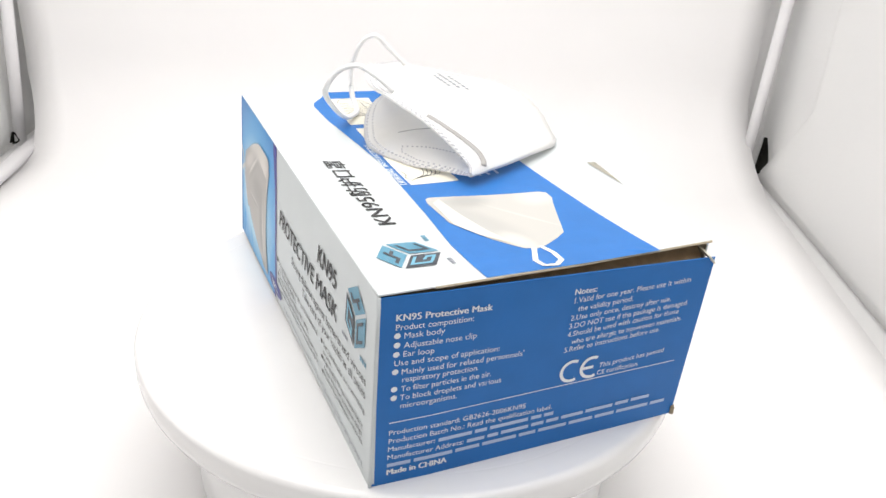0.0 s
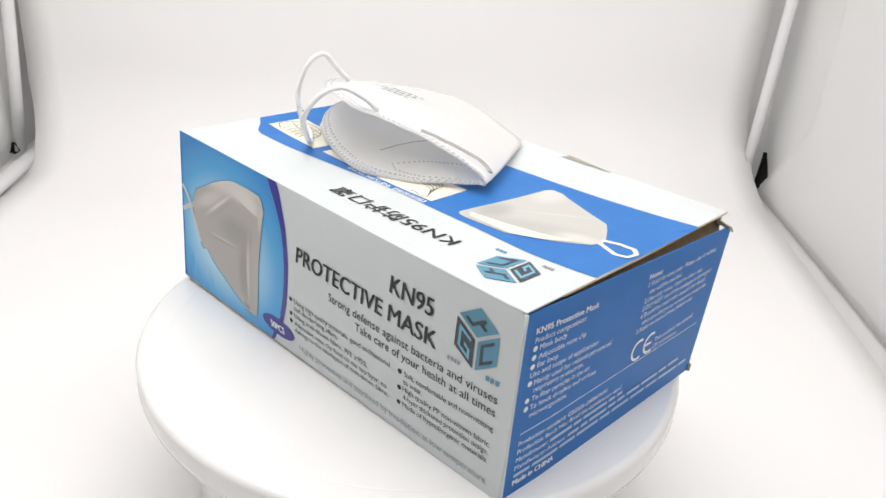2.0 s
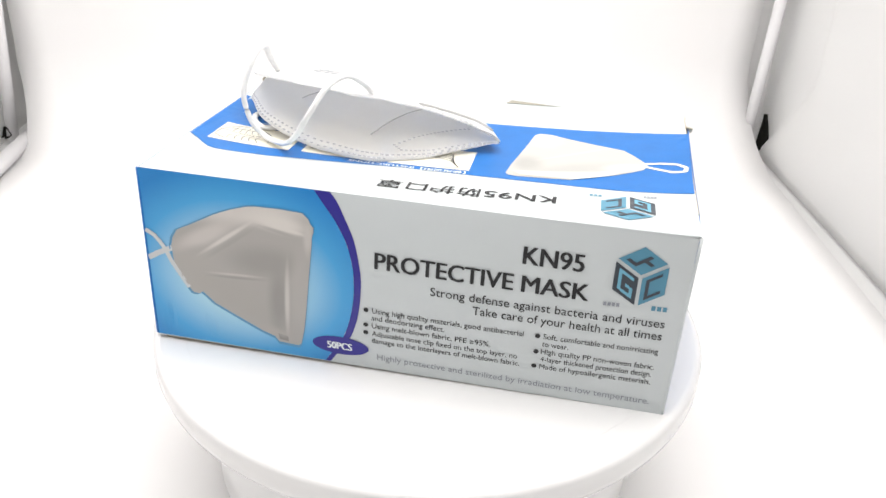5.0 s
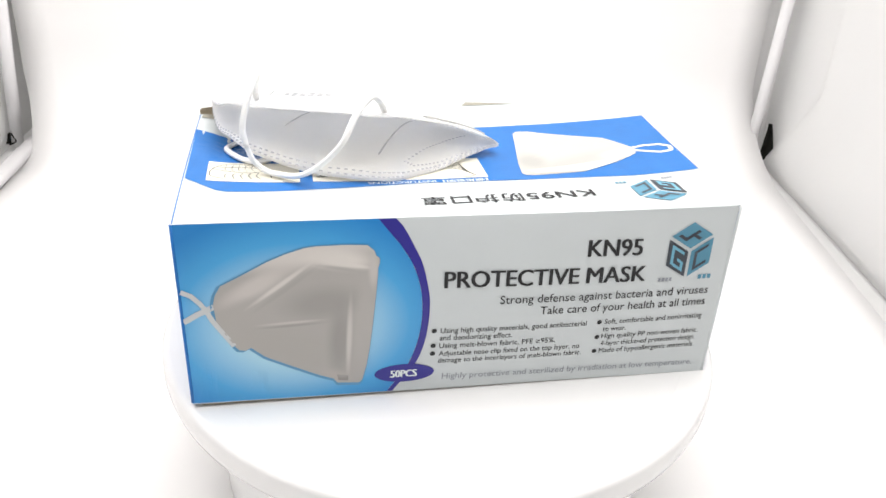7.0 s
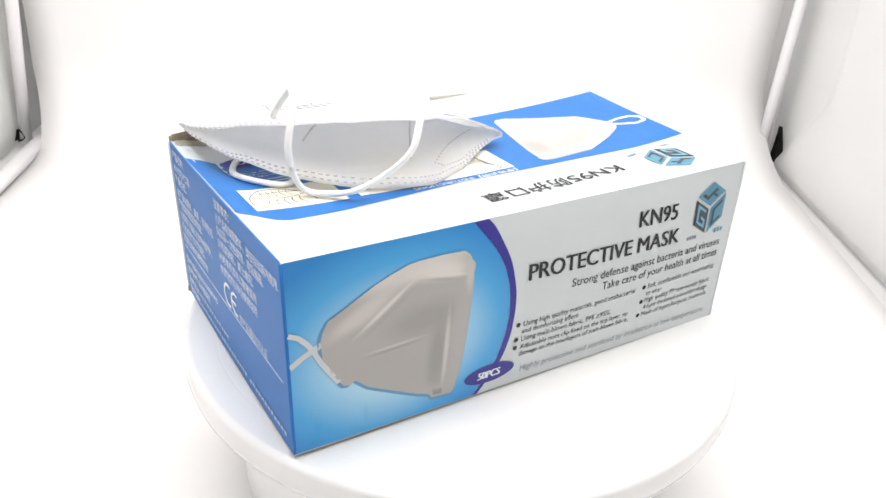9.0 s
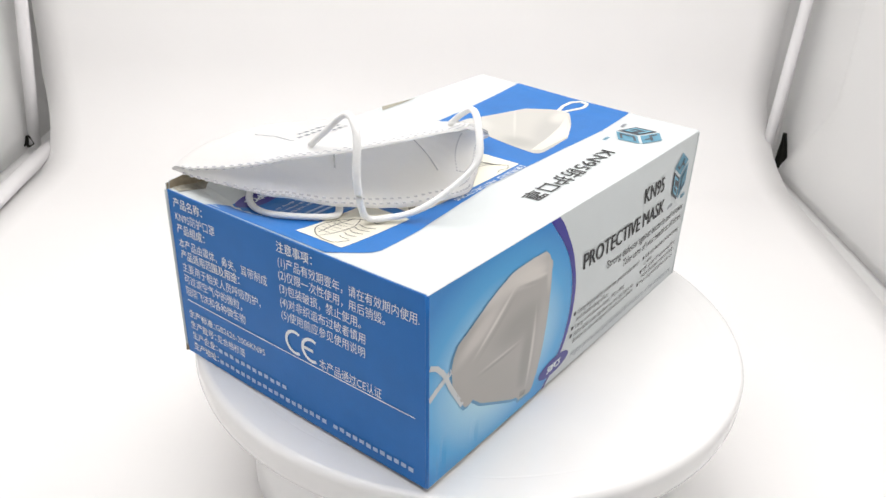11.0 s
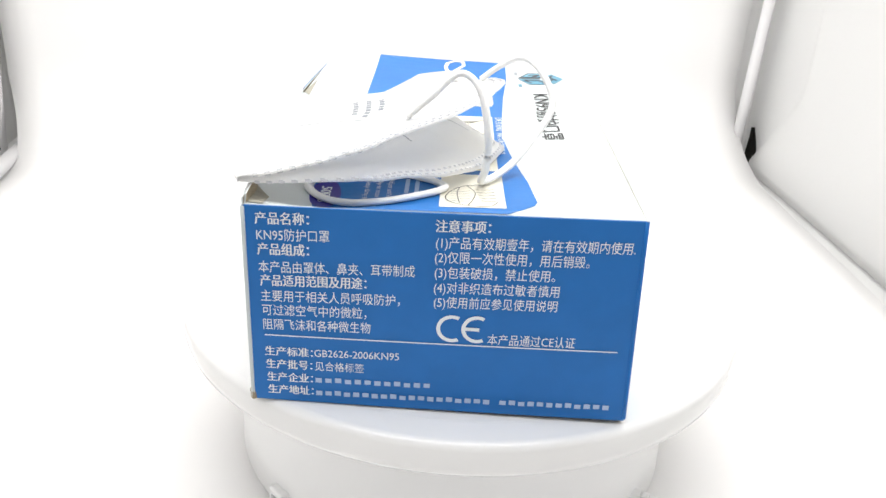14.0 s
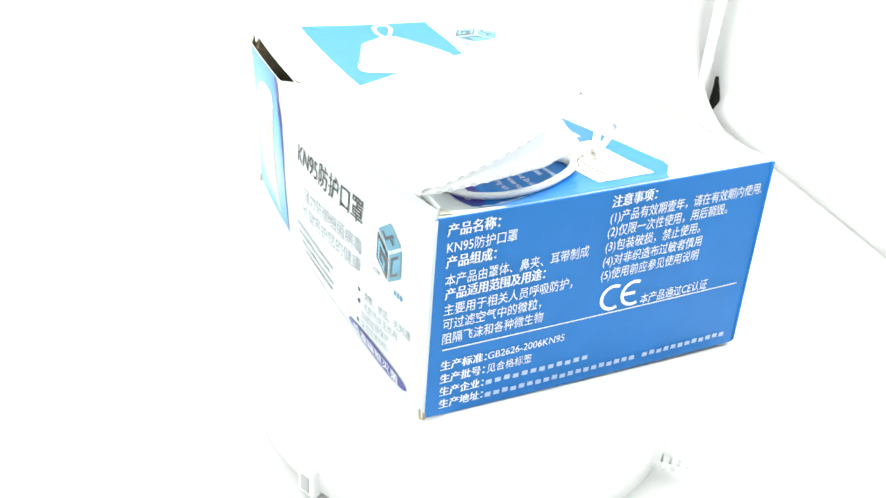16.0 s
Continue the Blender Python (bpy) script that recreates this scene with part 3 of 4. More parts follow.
    SPOTS = [(-70, 74, 36, 7, -8, (0.655, 0.621, 0.582)), (-56, 71, 16, 5, 6, (0.701, 0.667, 0.621)), (-92, 60, 20, 5, -30, (0.599, 0.565, 0.531)),
             (-64, 51, 20, 9, -6, (0.352, 0.338, 0.316)), (-97, 47, 12, 7, -20, (0.435, 0.416, 0.390)), (-76, 30, 28, 10, 22, (0.420, 0.402, 0.374)),
             (-57, 32, 6, 22, 3, (0.330, 0.316, 0.295)), (-46.5, 40, 5, 26, 4, (0.450, 0.432, 0.408)), (-53, 33, 1.5, 21, 2, (0.590, 0.565, 0.535)),
             (-80.5, 57.5, 18, 1.3, -37, (0.395, 0.378, 0.355)), (-81.5, 60.5, 18, 1.3, -37, (0.670, 0.640, 0.600)), (-54, 66.5, 13, 1.1, 11, (0.430, 0.412, 0.388)), (-54, 69.0, 13, 1.2, 11, (0.700, 0.668, 0.625)),
             (-78, 42, 15, 0.8, -4, (0.540, 0.515, 0.487)), (-78, 40.5, 15, 0.8, -4, (0.350, 0.335, 0.314)), (-60, 12, 10, 5, 20, (0.455, 0.425, 0.396)), (-42.5, 66, 2.5, 9, 0, (0.560, 0.532, 0.503))]
    grey_mask = picture_print("picture_grey", (0.43, 0.412, 0.388), SPOTS)
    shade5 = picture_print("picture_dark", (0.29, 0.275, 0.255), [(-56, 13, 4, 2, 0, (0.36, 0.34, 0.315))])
    halo = radial("picture_shadow", (-0.078, 0.042), [(0.0, (0.13, 0.31, 0.50)), (0.7, (0.11, 0.33, 0.57)), (1.0, (0.05, 0.30, 0.62))], 0.060)
    pts = [(-109.9, 51.9), (-108.9, 56.0), (-106.4, 60.4), (-99.0, 64.3), (-87.1, 70.9), (-79.7, 74.1), (-71.4, 76.8), (-66.7, 77.4), (-55, 77.7), (-45.1, 77.3), (-42.3, 74.9), (-41.3, 72.5), (-39.9, 71.2), (-39.9, 68.9),
           (-40.6, 66.8), (-40.7, 63.0), (-41.5, 53.4), (-42.8, 39.2), (-44.0, 27.3), (-45.3, 17.9), (-47.1, 9.8), (-48.6, 7.9), (-58.4, 8.6), (-60.2, 11.2), (-66.0, 13.4), (-77.4, 19.0), (-89.6, 25.0), (-95.4, 30.0), (-97.7, 28.6), (-100.4, 28.9),
           (-101.8, 30.6), (-105.7, 36.9), (-109.2, 43.9)]
    centre = (-76.0, 45.0)
    print_shape("picture_shadow", on_front, [(centre[0] - 0.6 + (a - centre[0]) * 1.022, centre[1] - 0.5 + (b - centre[1]) * 1.03) for a, b in pts], halo, front, 2)
    mask_picture(on_front, pts, [(-122.4, 57.8), (-118.6, 56.0), (-115.4, 52.6), (-113.2, 49.4), (-110.6, 43.9), (-107.5, 38.9), (-102.6, 31.4)], front,
                 [[(-58.5, 13.5), (-53.5, 12.5), (-53.5, 9.5), (-58.0, 10.2)]],
                 grey_mask, [shade5], 3, M_PALE)
    for a, b in (((-122.6, 43.3), (-117.1, 46.8)), ((-117.1, 46.8), (-109.6, 50.6))):
        d = (Vector(b) - Vector(a)).normalized()
        n = Vector((-d.y, d.x)) * 1.3
        print_shape("picture_loop", on_front, [tuple(Vector(a) + n), tuple(Vector(a) - n), tuple(Vector(b) - n), tuple(Vector(b) + n)], M_PALE, front, 2)
    write(on_front, "KN95", 53.3, 78.9, (67.7, 67.1), 8.5, M_BLACK, front, 0.035)
    write(on_front, "PROTECTIVE", -11.4, 49.9, (55.9, 54.6), 8.3, M_BLACK, front, 0.035)
    write(on_front, "MASK", 53.9, 82.4, (54.5, 53.8), 8.3, M_BLACK, front, 0.035)
    write(on_front, "Strong defense against bacteria and viruses", 14.1, 116.0, (46.5, 44.7), 4.4, M_BLACK, front)
    write(on_front, "Take care of your health at all times", 33.4, 115.8, (39.8, 38.5), 4.4, M_BLACK, front)
    for l, r, zl, zr, body in ((-12.3, 56.8, 32.9, 31.9, "Using high quality materials, good antibacterial"), (-12.6, 21.2, 29.0, 28.4, "and deodorizing effect."),
                               (-12.5, 42.4, 24.7, 23.8, "Using melt-blown fabric, PFE \u226595%."), (-12.5, 55.0, 20.3, 19.3, "Adjustable nose clip fixed on the top layer, no"),
                               (-12.6, 56.3, 16.3, 15.3, "damage to the interlayers of melt-blown fabric."),
                               (65.7, 115.6, 31.9, 31.2, "Soft, comfortable and nonirritating"), (65.4, 77.0, 27.9, 27.7, "to wear."), (65.3, 115.2, 23.8, 23.0, "High quality PP non-woven fabric."),
                               (65.5, 114.5, 19.6, 19.0, "4-layer thickened protection design."), (65.3, 114.8, 15.4, 14.9, "Made of hypoallergenic materials.")):
        write(on_front, body, l, r, (zl, zr), 2.9, M_BLACK, front)
    for a, b in ((-15.2, 34.3), (-15.3, 26.2), (-15.4, 21.8), (63.1, 33.2), (63.1, 24.8), (62.9, 16.7)):
        disc(on_front, a, b, 1.2, M_BLACK, front)
    write(on_front, "Highly protective and sterilized by irradiation at low temperature.", -10.2, 115.8, (6.5, 4.0), 3.6, M_GREYLINE, front)
    disc(on_front, -27.9, 11.6, 13.7, M_NAVY, front, 2, 5.2, "oval")
    write(on_front, "50PCS", -34.2, -22.3, 9.5, 4.3, M_WHITE, front, 0.06, 3)
    cube_mark(on_front, 102.6, 68.0, 13.7, front, 1.09)
    caption(on_front, 89.0, 96.3, 52.8, 1.8, M_GREYLINE, front)
    caption(on_front, 109.2, 116.4, 52.8, 2.2, M_TEAL, front, 3)

    # --- closed end, Chinese writing ---
    def ink_c(a, b, o):
        return on_c(a - 0.5, b - 1.0, o)

    for body, l, r, zl, zr, bold in (("产品名称：", -68.8, -49.1, 79.3, 80.0, 0.03), ("KN95防护口罩", -68.5, -41.7, 72.7, 73.6, 0), ("产品组成：", -68.4, -49.3, 66.8, 67.4, 0.03), ("本产品由罩体、鼻夹、耳带制成", -68.3, -10.0, 59.4, 61.6, 0),
                                    ("产品适用范围及用途：", -67.9, -27.9, 53.7, 55.2, 0.03), ("主要用于相关人员呼吸防护，", -67.9, -15.1, 47.0, 48.9, 0), ("可过滤空气中的微粒，", -67.8, -27.7, 40.8, 42.2, 0), ("阻隔飞沫和各种微生物", -67.6, -26.1, 34.4, 35.8, 0),
                                    ("注意事项：", -3.1, 16.7, 80.7, 81.4, 0.03), ("(1)产品有效期壹年，请在有效期内使用.", -2.7, 69.7, 74.2, 76.4, 0), ("(2)仅限一次性使用，用后销毁。", -2.8, 53.8, 68.2, 69.8, 0), ("(3)包装破损，禁止使用。", -2.6, 41.9, 61.9, 63.2, 0),
                                    ("(4)对非织造布过敏者慎用", -2.6, 44.1, 55.5, 56.9, 0), ("(5)使用前应参见使用说明", -2.3, 44.0, 49.3, 50.6, 0), ("本产品通过CE认证", 19.0, 52.6, 34.3, 35.1, 0)):
        write(ink_c, body, l, r, (zl, zr), 3.9, M_WHITE, c_end, bold)
    for body, l, r, zl, zr, bold in (("生产标准：", -67.4, -48.6, 22.4, 22.8, 0.03), ("GB2626-2006KN95", -48.0, -14.7, 22.9, 24.0, 0), ("生产批号：", -67.2, -48.9, 16.3, 16.8, 0.03), ("见合格标签", -47.8, -28.4, 16.7, 17.2, 0),
                                    ("生产企业：", -67.0, -48.8, 10.2, 10.6, 0.03), ("生产地址：", -66.8, -48.6, 4.2, 4.7, 0.03)):
        write(ink_c, body, l, r, (zl, zr), 3.4, M_WHITE, c_end, bold)
    for base, starts in ((10.4, [-47.7 + 3.92 * k for k in range(12)]), (4.2, [-47.5 + 3.72 * k for k in range(19)] + [26.0 + 3.72 * k for k in range(12)])):
        for k, a in enumerate(starts):
            bar(ink_c, a, a + 2.5, base + 0.3 + 0.15 * (k % 3) + 0.022 * (a + 47), 2.2 - 0.2 * (k % 2), M_FADED, c_end)
    print_shape("rule", ink_c, [(-67.3, 31.2), (69.2, 33.9), (69.2, 34.4), (-67.3, 31.7)], M_WHITE, c_end, 2)

    def ring(side, ca, cb, r, parent, bar_mid):
        pts = [(ca + r * math.cos(a), cb + r * math.sin(a)) for a in [radians(62 + 236 * k / 24) for k in range(25)]]
        inn = [(ca + (r - 1.5) * math.cos(a), cb + (r - 1.5) * math.sin(a)) for a in [radians(62 + 236 * k / 24) for k in range(25)]]
        print_shape("conformity_mark", side, pts + inn[::-1], M_WHITE, parent, 2)
        if bar_mid:
            bar(side, ca - r + 0.6, ca + 0.9, cb - 0.75, 1.5, M_WHITE, parent)
    ring(ink_c, 5.1, 40.0, 6.0, c_end, False)
    ring(ink_c, 14.7, 40.3, 6.0, c_end, True)

    # --- open end, English writing ---
    for body, l, r, zl, zr, cap, bold in (("KN95 Protective Mask", -67.1, -28.5, 77.6, 76.0, 3.0, 0.04), ("Product composition:", -67.1, -36.0, 73.5, 72.4, 2.7, 0), ("Mask body", -63.7, -47.6, 69.5, 69.1, 2.7, 0),
                                          ("Adjustable nose clip", -63.7, -34.0, 65.2, 64.3, 2.7, 0), ("Ear loop", -63.7, -51.3, 61.3, 60.8, 2.7, 0), ("Use and scope of application:", -67.1, -23.3, 57.6, 56.0, 2.7, 0),
                                          ("Mainly used for related personnels'", -64.0, -11.9, 53.2, 51.4, 2.7, 0), ("respiratory protection.", -63.6, -31.7, 49.5, 48.5, 2.7, 0), ("To filter particles in the air.", -63.9, -25.8, 45.2, 44.3, 2.7, 0),
                                          ("To block droplets and various", -64.2, -20.8, 41.1, 40.1, 2.7, 0), ("microorganisms.", -63.8, -40.0, 37.1, 36.7, 2.7, 0),
                                          ("Production standard: GB2626-2006KN95", -67.9, -7.4, 24.5, 23.5, 2.6, 0), ("Production Batch No.: Read the qualification label.", -67.9, 5.8, 20.3, 19.6, 2.6, 0),
                                          ("Manufacturer:", -68.0, -48.1, 16.1, 16.0, 2.6, 0), ("Manufacturer Address:", -68.1, -35.0, 12.0, 11.7, 2.6, 0), ("Made in CHINA", -68.1, -42.2, 4.2, 4.0, 2.9, 0.06),
                                          ("Notes:", 7.6, 17.6, 76.7, 76.7, 2.8, 0.03), ("1.Valid for one year. Please use it within", 8.0, 63.9, 72.6, 74.0, 2.7, 0), ("the validity period.", 10.3, 36.3, 68.4, 69.1, 2.7, 0),
                                          ("2.Use only once, destroy after use.", 7.6, 56.0, 64.3, 65.7, 2.7, 0), ("3.DO NOT use if the package is damaged.", 7.5, 65.7, 60.3, 62.2, 2.7, 0), ("4.Should be used with caution for those", 7.4, 61.9, 56.3, 58.4, 2.7, 0),
                                          ("who are allergic to nonwoven materials.", 9.9, 64.4, 52.4, 54.3, 2.7, 0), ("5.Refer to instructions before use.", 7.1, 54.1, 48.6, 50.4, 2.7, 0),
                                          ("This product has passed", 26.2, 59.3, 37.0, 38.3, 2.6, 0), ("CE certification.", 25.9, 47.1, 33.1, 33.5, 2.6, 0)):
        write(on_e, body, l, r, (zl, zr), cap, M_WHITE, e_end, bold)
    for a, b in ((-66.4, 71.0), (-66.4, 66.9), (-66.5, 62.7), (-66.6, 54.8), (-66.7, 46.7), (-66.7, 42.6)):
        disc(on_e, a, b, 1.3, M_WHITE, e_end)
    def words_e(left, right, low, high, lengths):
        a, k = left, 0
        while a < right - 2:
            end = min(a + lengths[k % len(lengths)], right)
            bar(on_e, a, end, low + (high - low) * (a - left) / (right - left), 1.8, M_FADED, e_end)
            a, k = end + 1.4, k + 1
    words_e(-46.5, 7.1, 16.0, 16.2, (15, 5.5, 18, 5, 6))
    words_e(-33.4, 57.6, 11.8, 13.3, (8, 5, 13, 6, 6, 11, 14, 7, 17))
    words_e(-68.2, 67.3, 8.2, 8.2, (10, 17, 11, 16, 8, 14, 12))
    print_shape("rule", on_e, [(-68.1, 30.4), (66.8, 31.8), (66.8, 32.2), (-68.1, 30.8)], M_WHITE, e_end, 2)
    ring(on_e, 12.7, 38.1, 5.8, e_end, False)
    ring(on_e, 22.4, 38.1, 5.8, e_end, True)

    print_shape("worn_edge", on_e, [(-74.4, 0.8), (-73.3, 0.8), (-73.5, 40), (-73.2, 86.0), (-74.4, 86.0)], M_PAPER, e_end, 2)

    # --- top ---
    band = [(-123.6, 31.2), (-90, 30.8), (-55, 27.6), (-17, 25.6), (13, 24.6), (40, 27.2), (65, 30.4), (78, 32.4), (92, 33.4), (104, 34.2), (108.5, 32.8), (112.5, 29.5), (117, 25.4), (122.5, 22.0),
            (122.3, -47.0), (112, -49.5), (100, -52.5), (85, -54.0), (60, -50.5), (0, -46.0), (-60, -46.6), (-125.2, -46.6)]
    print_shape("blue_band", on_top, band, M_BLUE, top, 1, 8, "blue printed band along the carton's top")
    for body, l, r in (("KN95", -63.2, -31.2), ("防", -29.0, -19.0), ("护", -17.5, -6.9), ("口", -4.7, 4.2), ("罩", 6.9, 17.8)):
        write(on_top, body, l, r, 44.6, 8.4, M_BLACK, top, 0.02)
    cube_mark(on_top, -94.5, 51.0, 14.6, top, 1.0)
    caption(on_top, -107, -101, 36.0, 2.0, M_GREYLINE, top)
    caption(on_top, -83, -77, 37.5, 2.0, M_TEAL, top, 3)
    cream = picture_print("picture_cream", (0.53, 0.52, 0.485), [(68, -8, 30, 9, 24, (0.46, 0.455, 0.43)), (46, -4, 9, 12, 0, (0.41, 0.405, 0.38)), (52, 30, 10, 12, 0, (0.62, 0.61, 0.57)),
                                                                (94, -2, 12, 6, 10, (0.64, 0.62, 0.575)), (70, 14, 24, 1.0, 32, (0.60, 0.59, 0.55))], axes=(0, 1))
    pale_fold = radial("picture_cream_light", (0.07, -0.017), [(0.0, (0.74, 0.72, 0.65)), (1.0, (0.68, 0.66, 0.59))], 0.04, 0.4, axes=(0, 1))
    mask_picture(on_top, [(-37, 18.5), (-38.5, 21), (-43, 22), (-68, 21.5), (-88, 12.5), (-97, 7), (-102, 3.5), (-104, -2), (-102, -7), (-97, -15), (-92.5, -21), (-60, -34.5), (-55, -37), (-48.5, -37.5), (-46, -35), (-43, -18), (-38.5, 6)],
                 [(-102, -4), (-110, -5.5), (-118, -4.5), (-122, 0), (-121, 5), (-115, 5.5), (-109, 2.5), (-102, -1)], top,
                 [[(-40, 15), (-60, 13), (-80, 9.5), (-98, 4), (-84, 14.5), (-70, 20.5), (-44, 19.5)]], cream, [pale_fold])
    write(on_top, "【使用说明】INSTURCTIONS", -18.4, 39.5, 22.4, 2.7, M_WHITE, top, 0.04)
    # instruction panels with line drawings and their captions
    def curve_line(points, width=0.35):
        pts2 = [Vector((a, b, 0)) for a, b in points]
        path = spline(pts2, 5)
        lft, rgt = [], []
        for i, q in enumerate(path):
            d = (path[min(i + 1, len(path) - 1)] - path[max(i - 1, 0)]).normalized()
            nrm = Vector((-d.y, d.x, 0)) * width / 2
            lft.append(tuple((q + nrm)[:2]))
            rgt.append(tuple((q - nrm)[:2]))
        bm = bmesh.new()
        rows = [[bm.verts.new(on_top(a, b + 4.6, 0.00048)) for a, b in (x, y)] for x, y in zip(lft, rgt)]
        for (a, b), (c, d) in zip(rows[:-1], rows[1:]):
            bm.faces.new((a, b, d, c))
        part("drawing_line", bm, M_BLACK, top)
    for l, r, lo, hi in ((-19.5, 21.0, -5.0, 20.6), (25.0, 65.0, -5.0, 20.8), (71.0, 113.5, -3.0, 22.0)):
        print_shape("instruction_panel", on_top, [(l, lo), (r, lo), (r, hi), (l, hi)], M_CREAM, top, 2)
    # cup-shaped folds, and a folded cup with straps
    for k in range(5):
        curve_line([(-14 + 1.2 * k, 13 - 1.5 * k), (-8, 5 - 2.2 * k), (2, 2.5 - 2.0 * k), (12, 6 - 2.1 * k), (18 - 1.2 * k, 12 - 1.6 * k)])
    curve_line([(-14, 13), (-10, 15), (-6, 13.4), (-2, 14.4)])
    for k in range(4):
        curve_line([(33 + k, 12), (40, 2 + 2.3 * k), (52, 1 + 2.3 * k), (63 - k, 11)])
    curve_line([(84, 12), (86, 2), (94, -4), (104, -5), (111, 2), (112, 11), (106, 14.5)], 0.4)
    curve_line([(86, 3), (94, 6), (104, 5), (111, 3)])
    curve_line([(88, 0), (96, -1), (108, 0)])
    for k in range(5):
        curve_line([(90 + 3.6 * k, 6 + 0.5 * k), (91 + 3.6 * k, 10), (89 + 4 * k, 14)])
        curve_line([(93 + 3.0 * k, -3.5), (93.5 + 3.0 * k, 0.5), (92 + 3.4 * k, 4)], 0.25)
    for k, body in enumerate(("Adjust and fix the", "clip to nose so as to", "keep dirty air out")):
        write(on_top, body, 78, 78 + (24, 29, 25)[k], -24.0 - 4.6 * k, 2.4, M_WHITE, top)
    for k in range(2):
        bar(on_top, 78, 98 - 4 * k, -13.2 - 4.0 * k, 1.7, M_FADED, top)
    for k, w in enumerate((21, 26, 18, 24)):
        bar(on_top, -17, -17 + w, -13.5 - 5.0 * k, 1.5, M_FADED, top)
        bar(on_top, 28, 28 + 0.9 * w, -13.5 - 5.0 * k, 1.5, M_FADED, top)
    for body, a, b in (("2", 61, -3.6), ("1", 110, -1.6), ("3", 17, -3.6)):
        write(on_top, body, a, a + 1.6, b, 2.4, M_BLACK, top)
    disc(on_top, 92.0, -48.3, 13.0, M_NAVY, top, 3, 6.0, "oval")
    write(on_top, "50PCS", 85.0, 99.0, -50.5, 4.3, M_WHITE, top, 0.06, 4)

    # --- back ---
    def ink_b(a, b, o):
        return on_back(-122.4 + (a + 123.9) * 0.83, b, o)
    glow_b = radial("blue_glow_print_back", (0.083, 0.040), GLOW, 0.055, stretch=(0.9, 1.15))
    print_shape("blue_field", ink_b, R + arc_in, glow_b, back, 1)
    navy_arc(ink_b, back)
    grey_b = picture_print("picture_grey_back", (0.43, 0.412, 0.388), SPOTS, flip=-1)
    print_shape("picture", ink_b, pts, grey_b, back, 2)
    write(on_back, "KN95防护口罩", -9.5, 69.2, (57.1, 59.5), 8.6, M_BLACK, back, 0.02)
    write(on_back, "强力防御细菌病毒", 0.5, 70.0, (41.5, 46.5), 5.6, M_GREYLINE, back)
    write(on_back, "时刻呵护您的健康", -2.5, 69.0, (32.0, 37.6), 5.6, M_GREYLINE, back)
    for k, (l, r) in enumerate(((-16, 36), (-16, 30), (-14, 34), (-12, 30))):
        bar(on_back, l, r, 22.0 - 4.8 * k, 1.6, M_GREYLINE, back)
    for body, a, z in (("柔软、舒适、无刺激", 71, 27.0), ("优质丙纶无纺布", 70, 21.2), ("四层加厚保护", 67, 15.4), ("采用低敏材料", 66, 10.2)):
        write(on_back, body, a, a + 4.3 * len(body), (z, z + 2.5), 3.3, M_GREYLINE, back)
    for a, z in ((66.5, 29.0), (65.5, 22.9), (62, 11.6)):
        disc(on_back, a, z, 1.1, M_BLACK, back)
    cube_mark(on_back, 92.0, 58.0, 11.9, back, 1.1)
    caption(on_back, 80, 86, 45.0, 1.8, M_GREYLINE, back)
    caption(on_back, 97, 104, 43.0, 2.2, M_TEAL, back, 3)
    disc(on_back, 78.0, 4.8, 29.0, M_NAVY, back, 2, 3.9, "oval")
    write(on_back, "低温辐照灭菌", 55.0, 100.0, 3.0, 3.6, M_WHITE, back, 0.03, 3)
    return box


CARTON = carton()


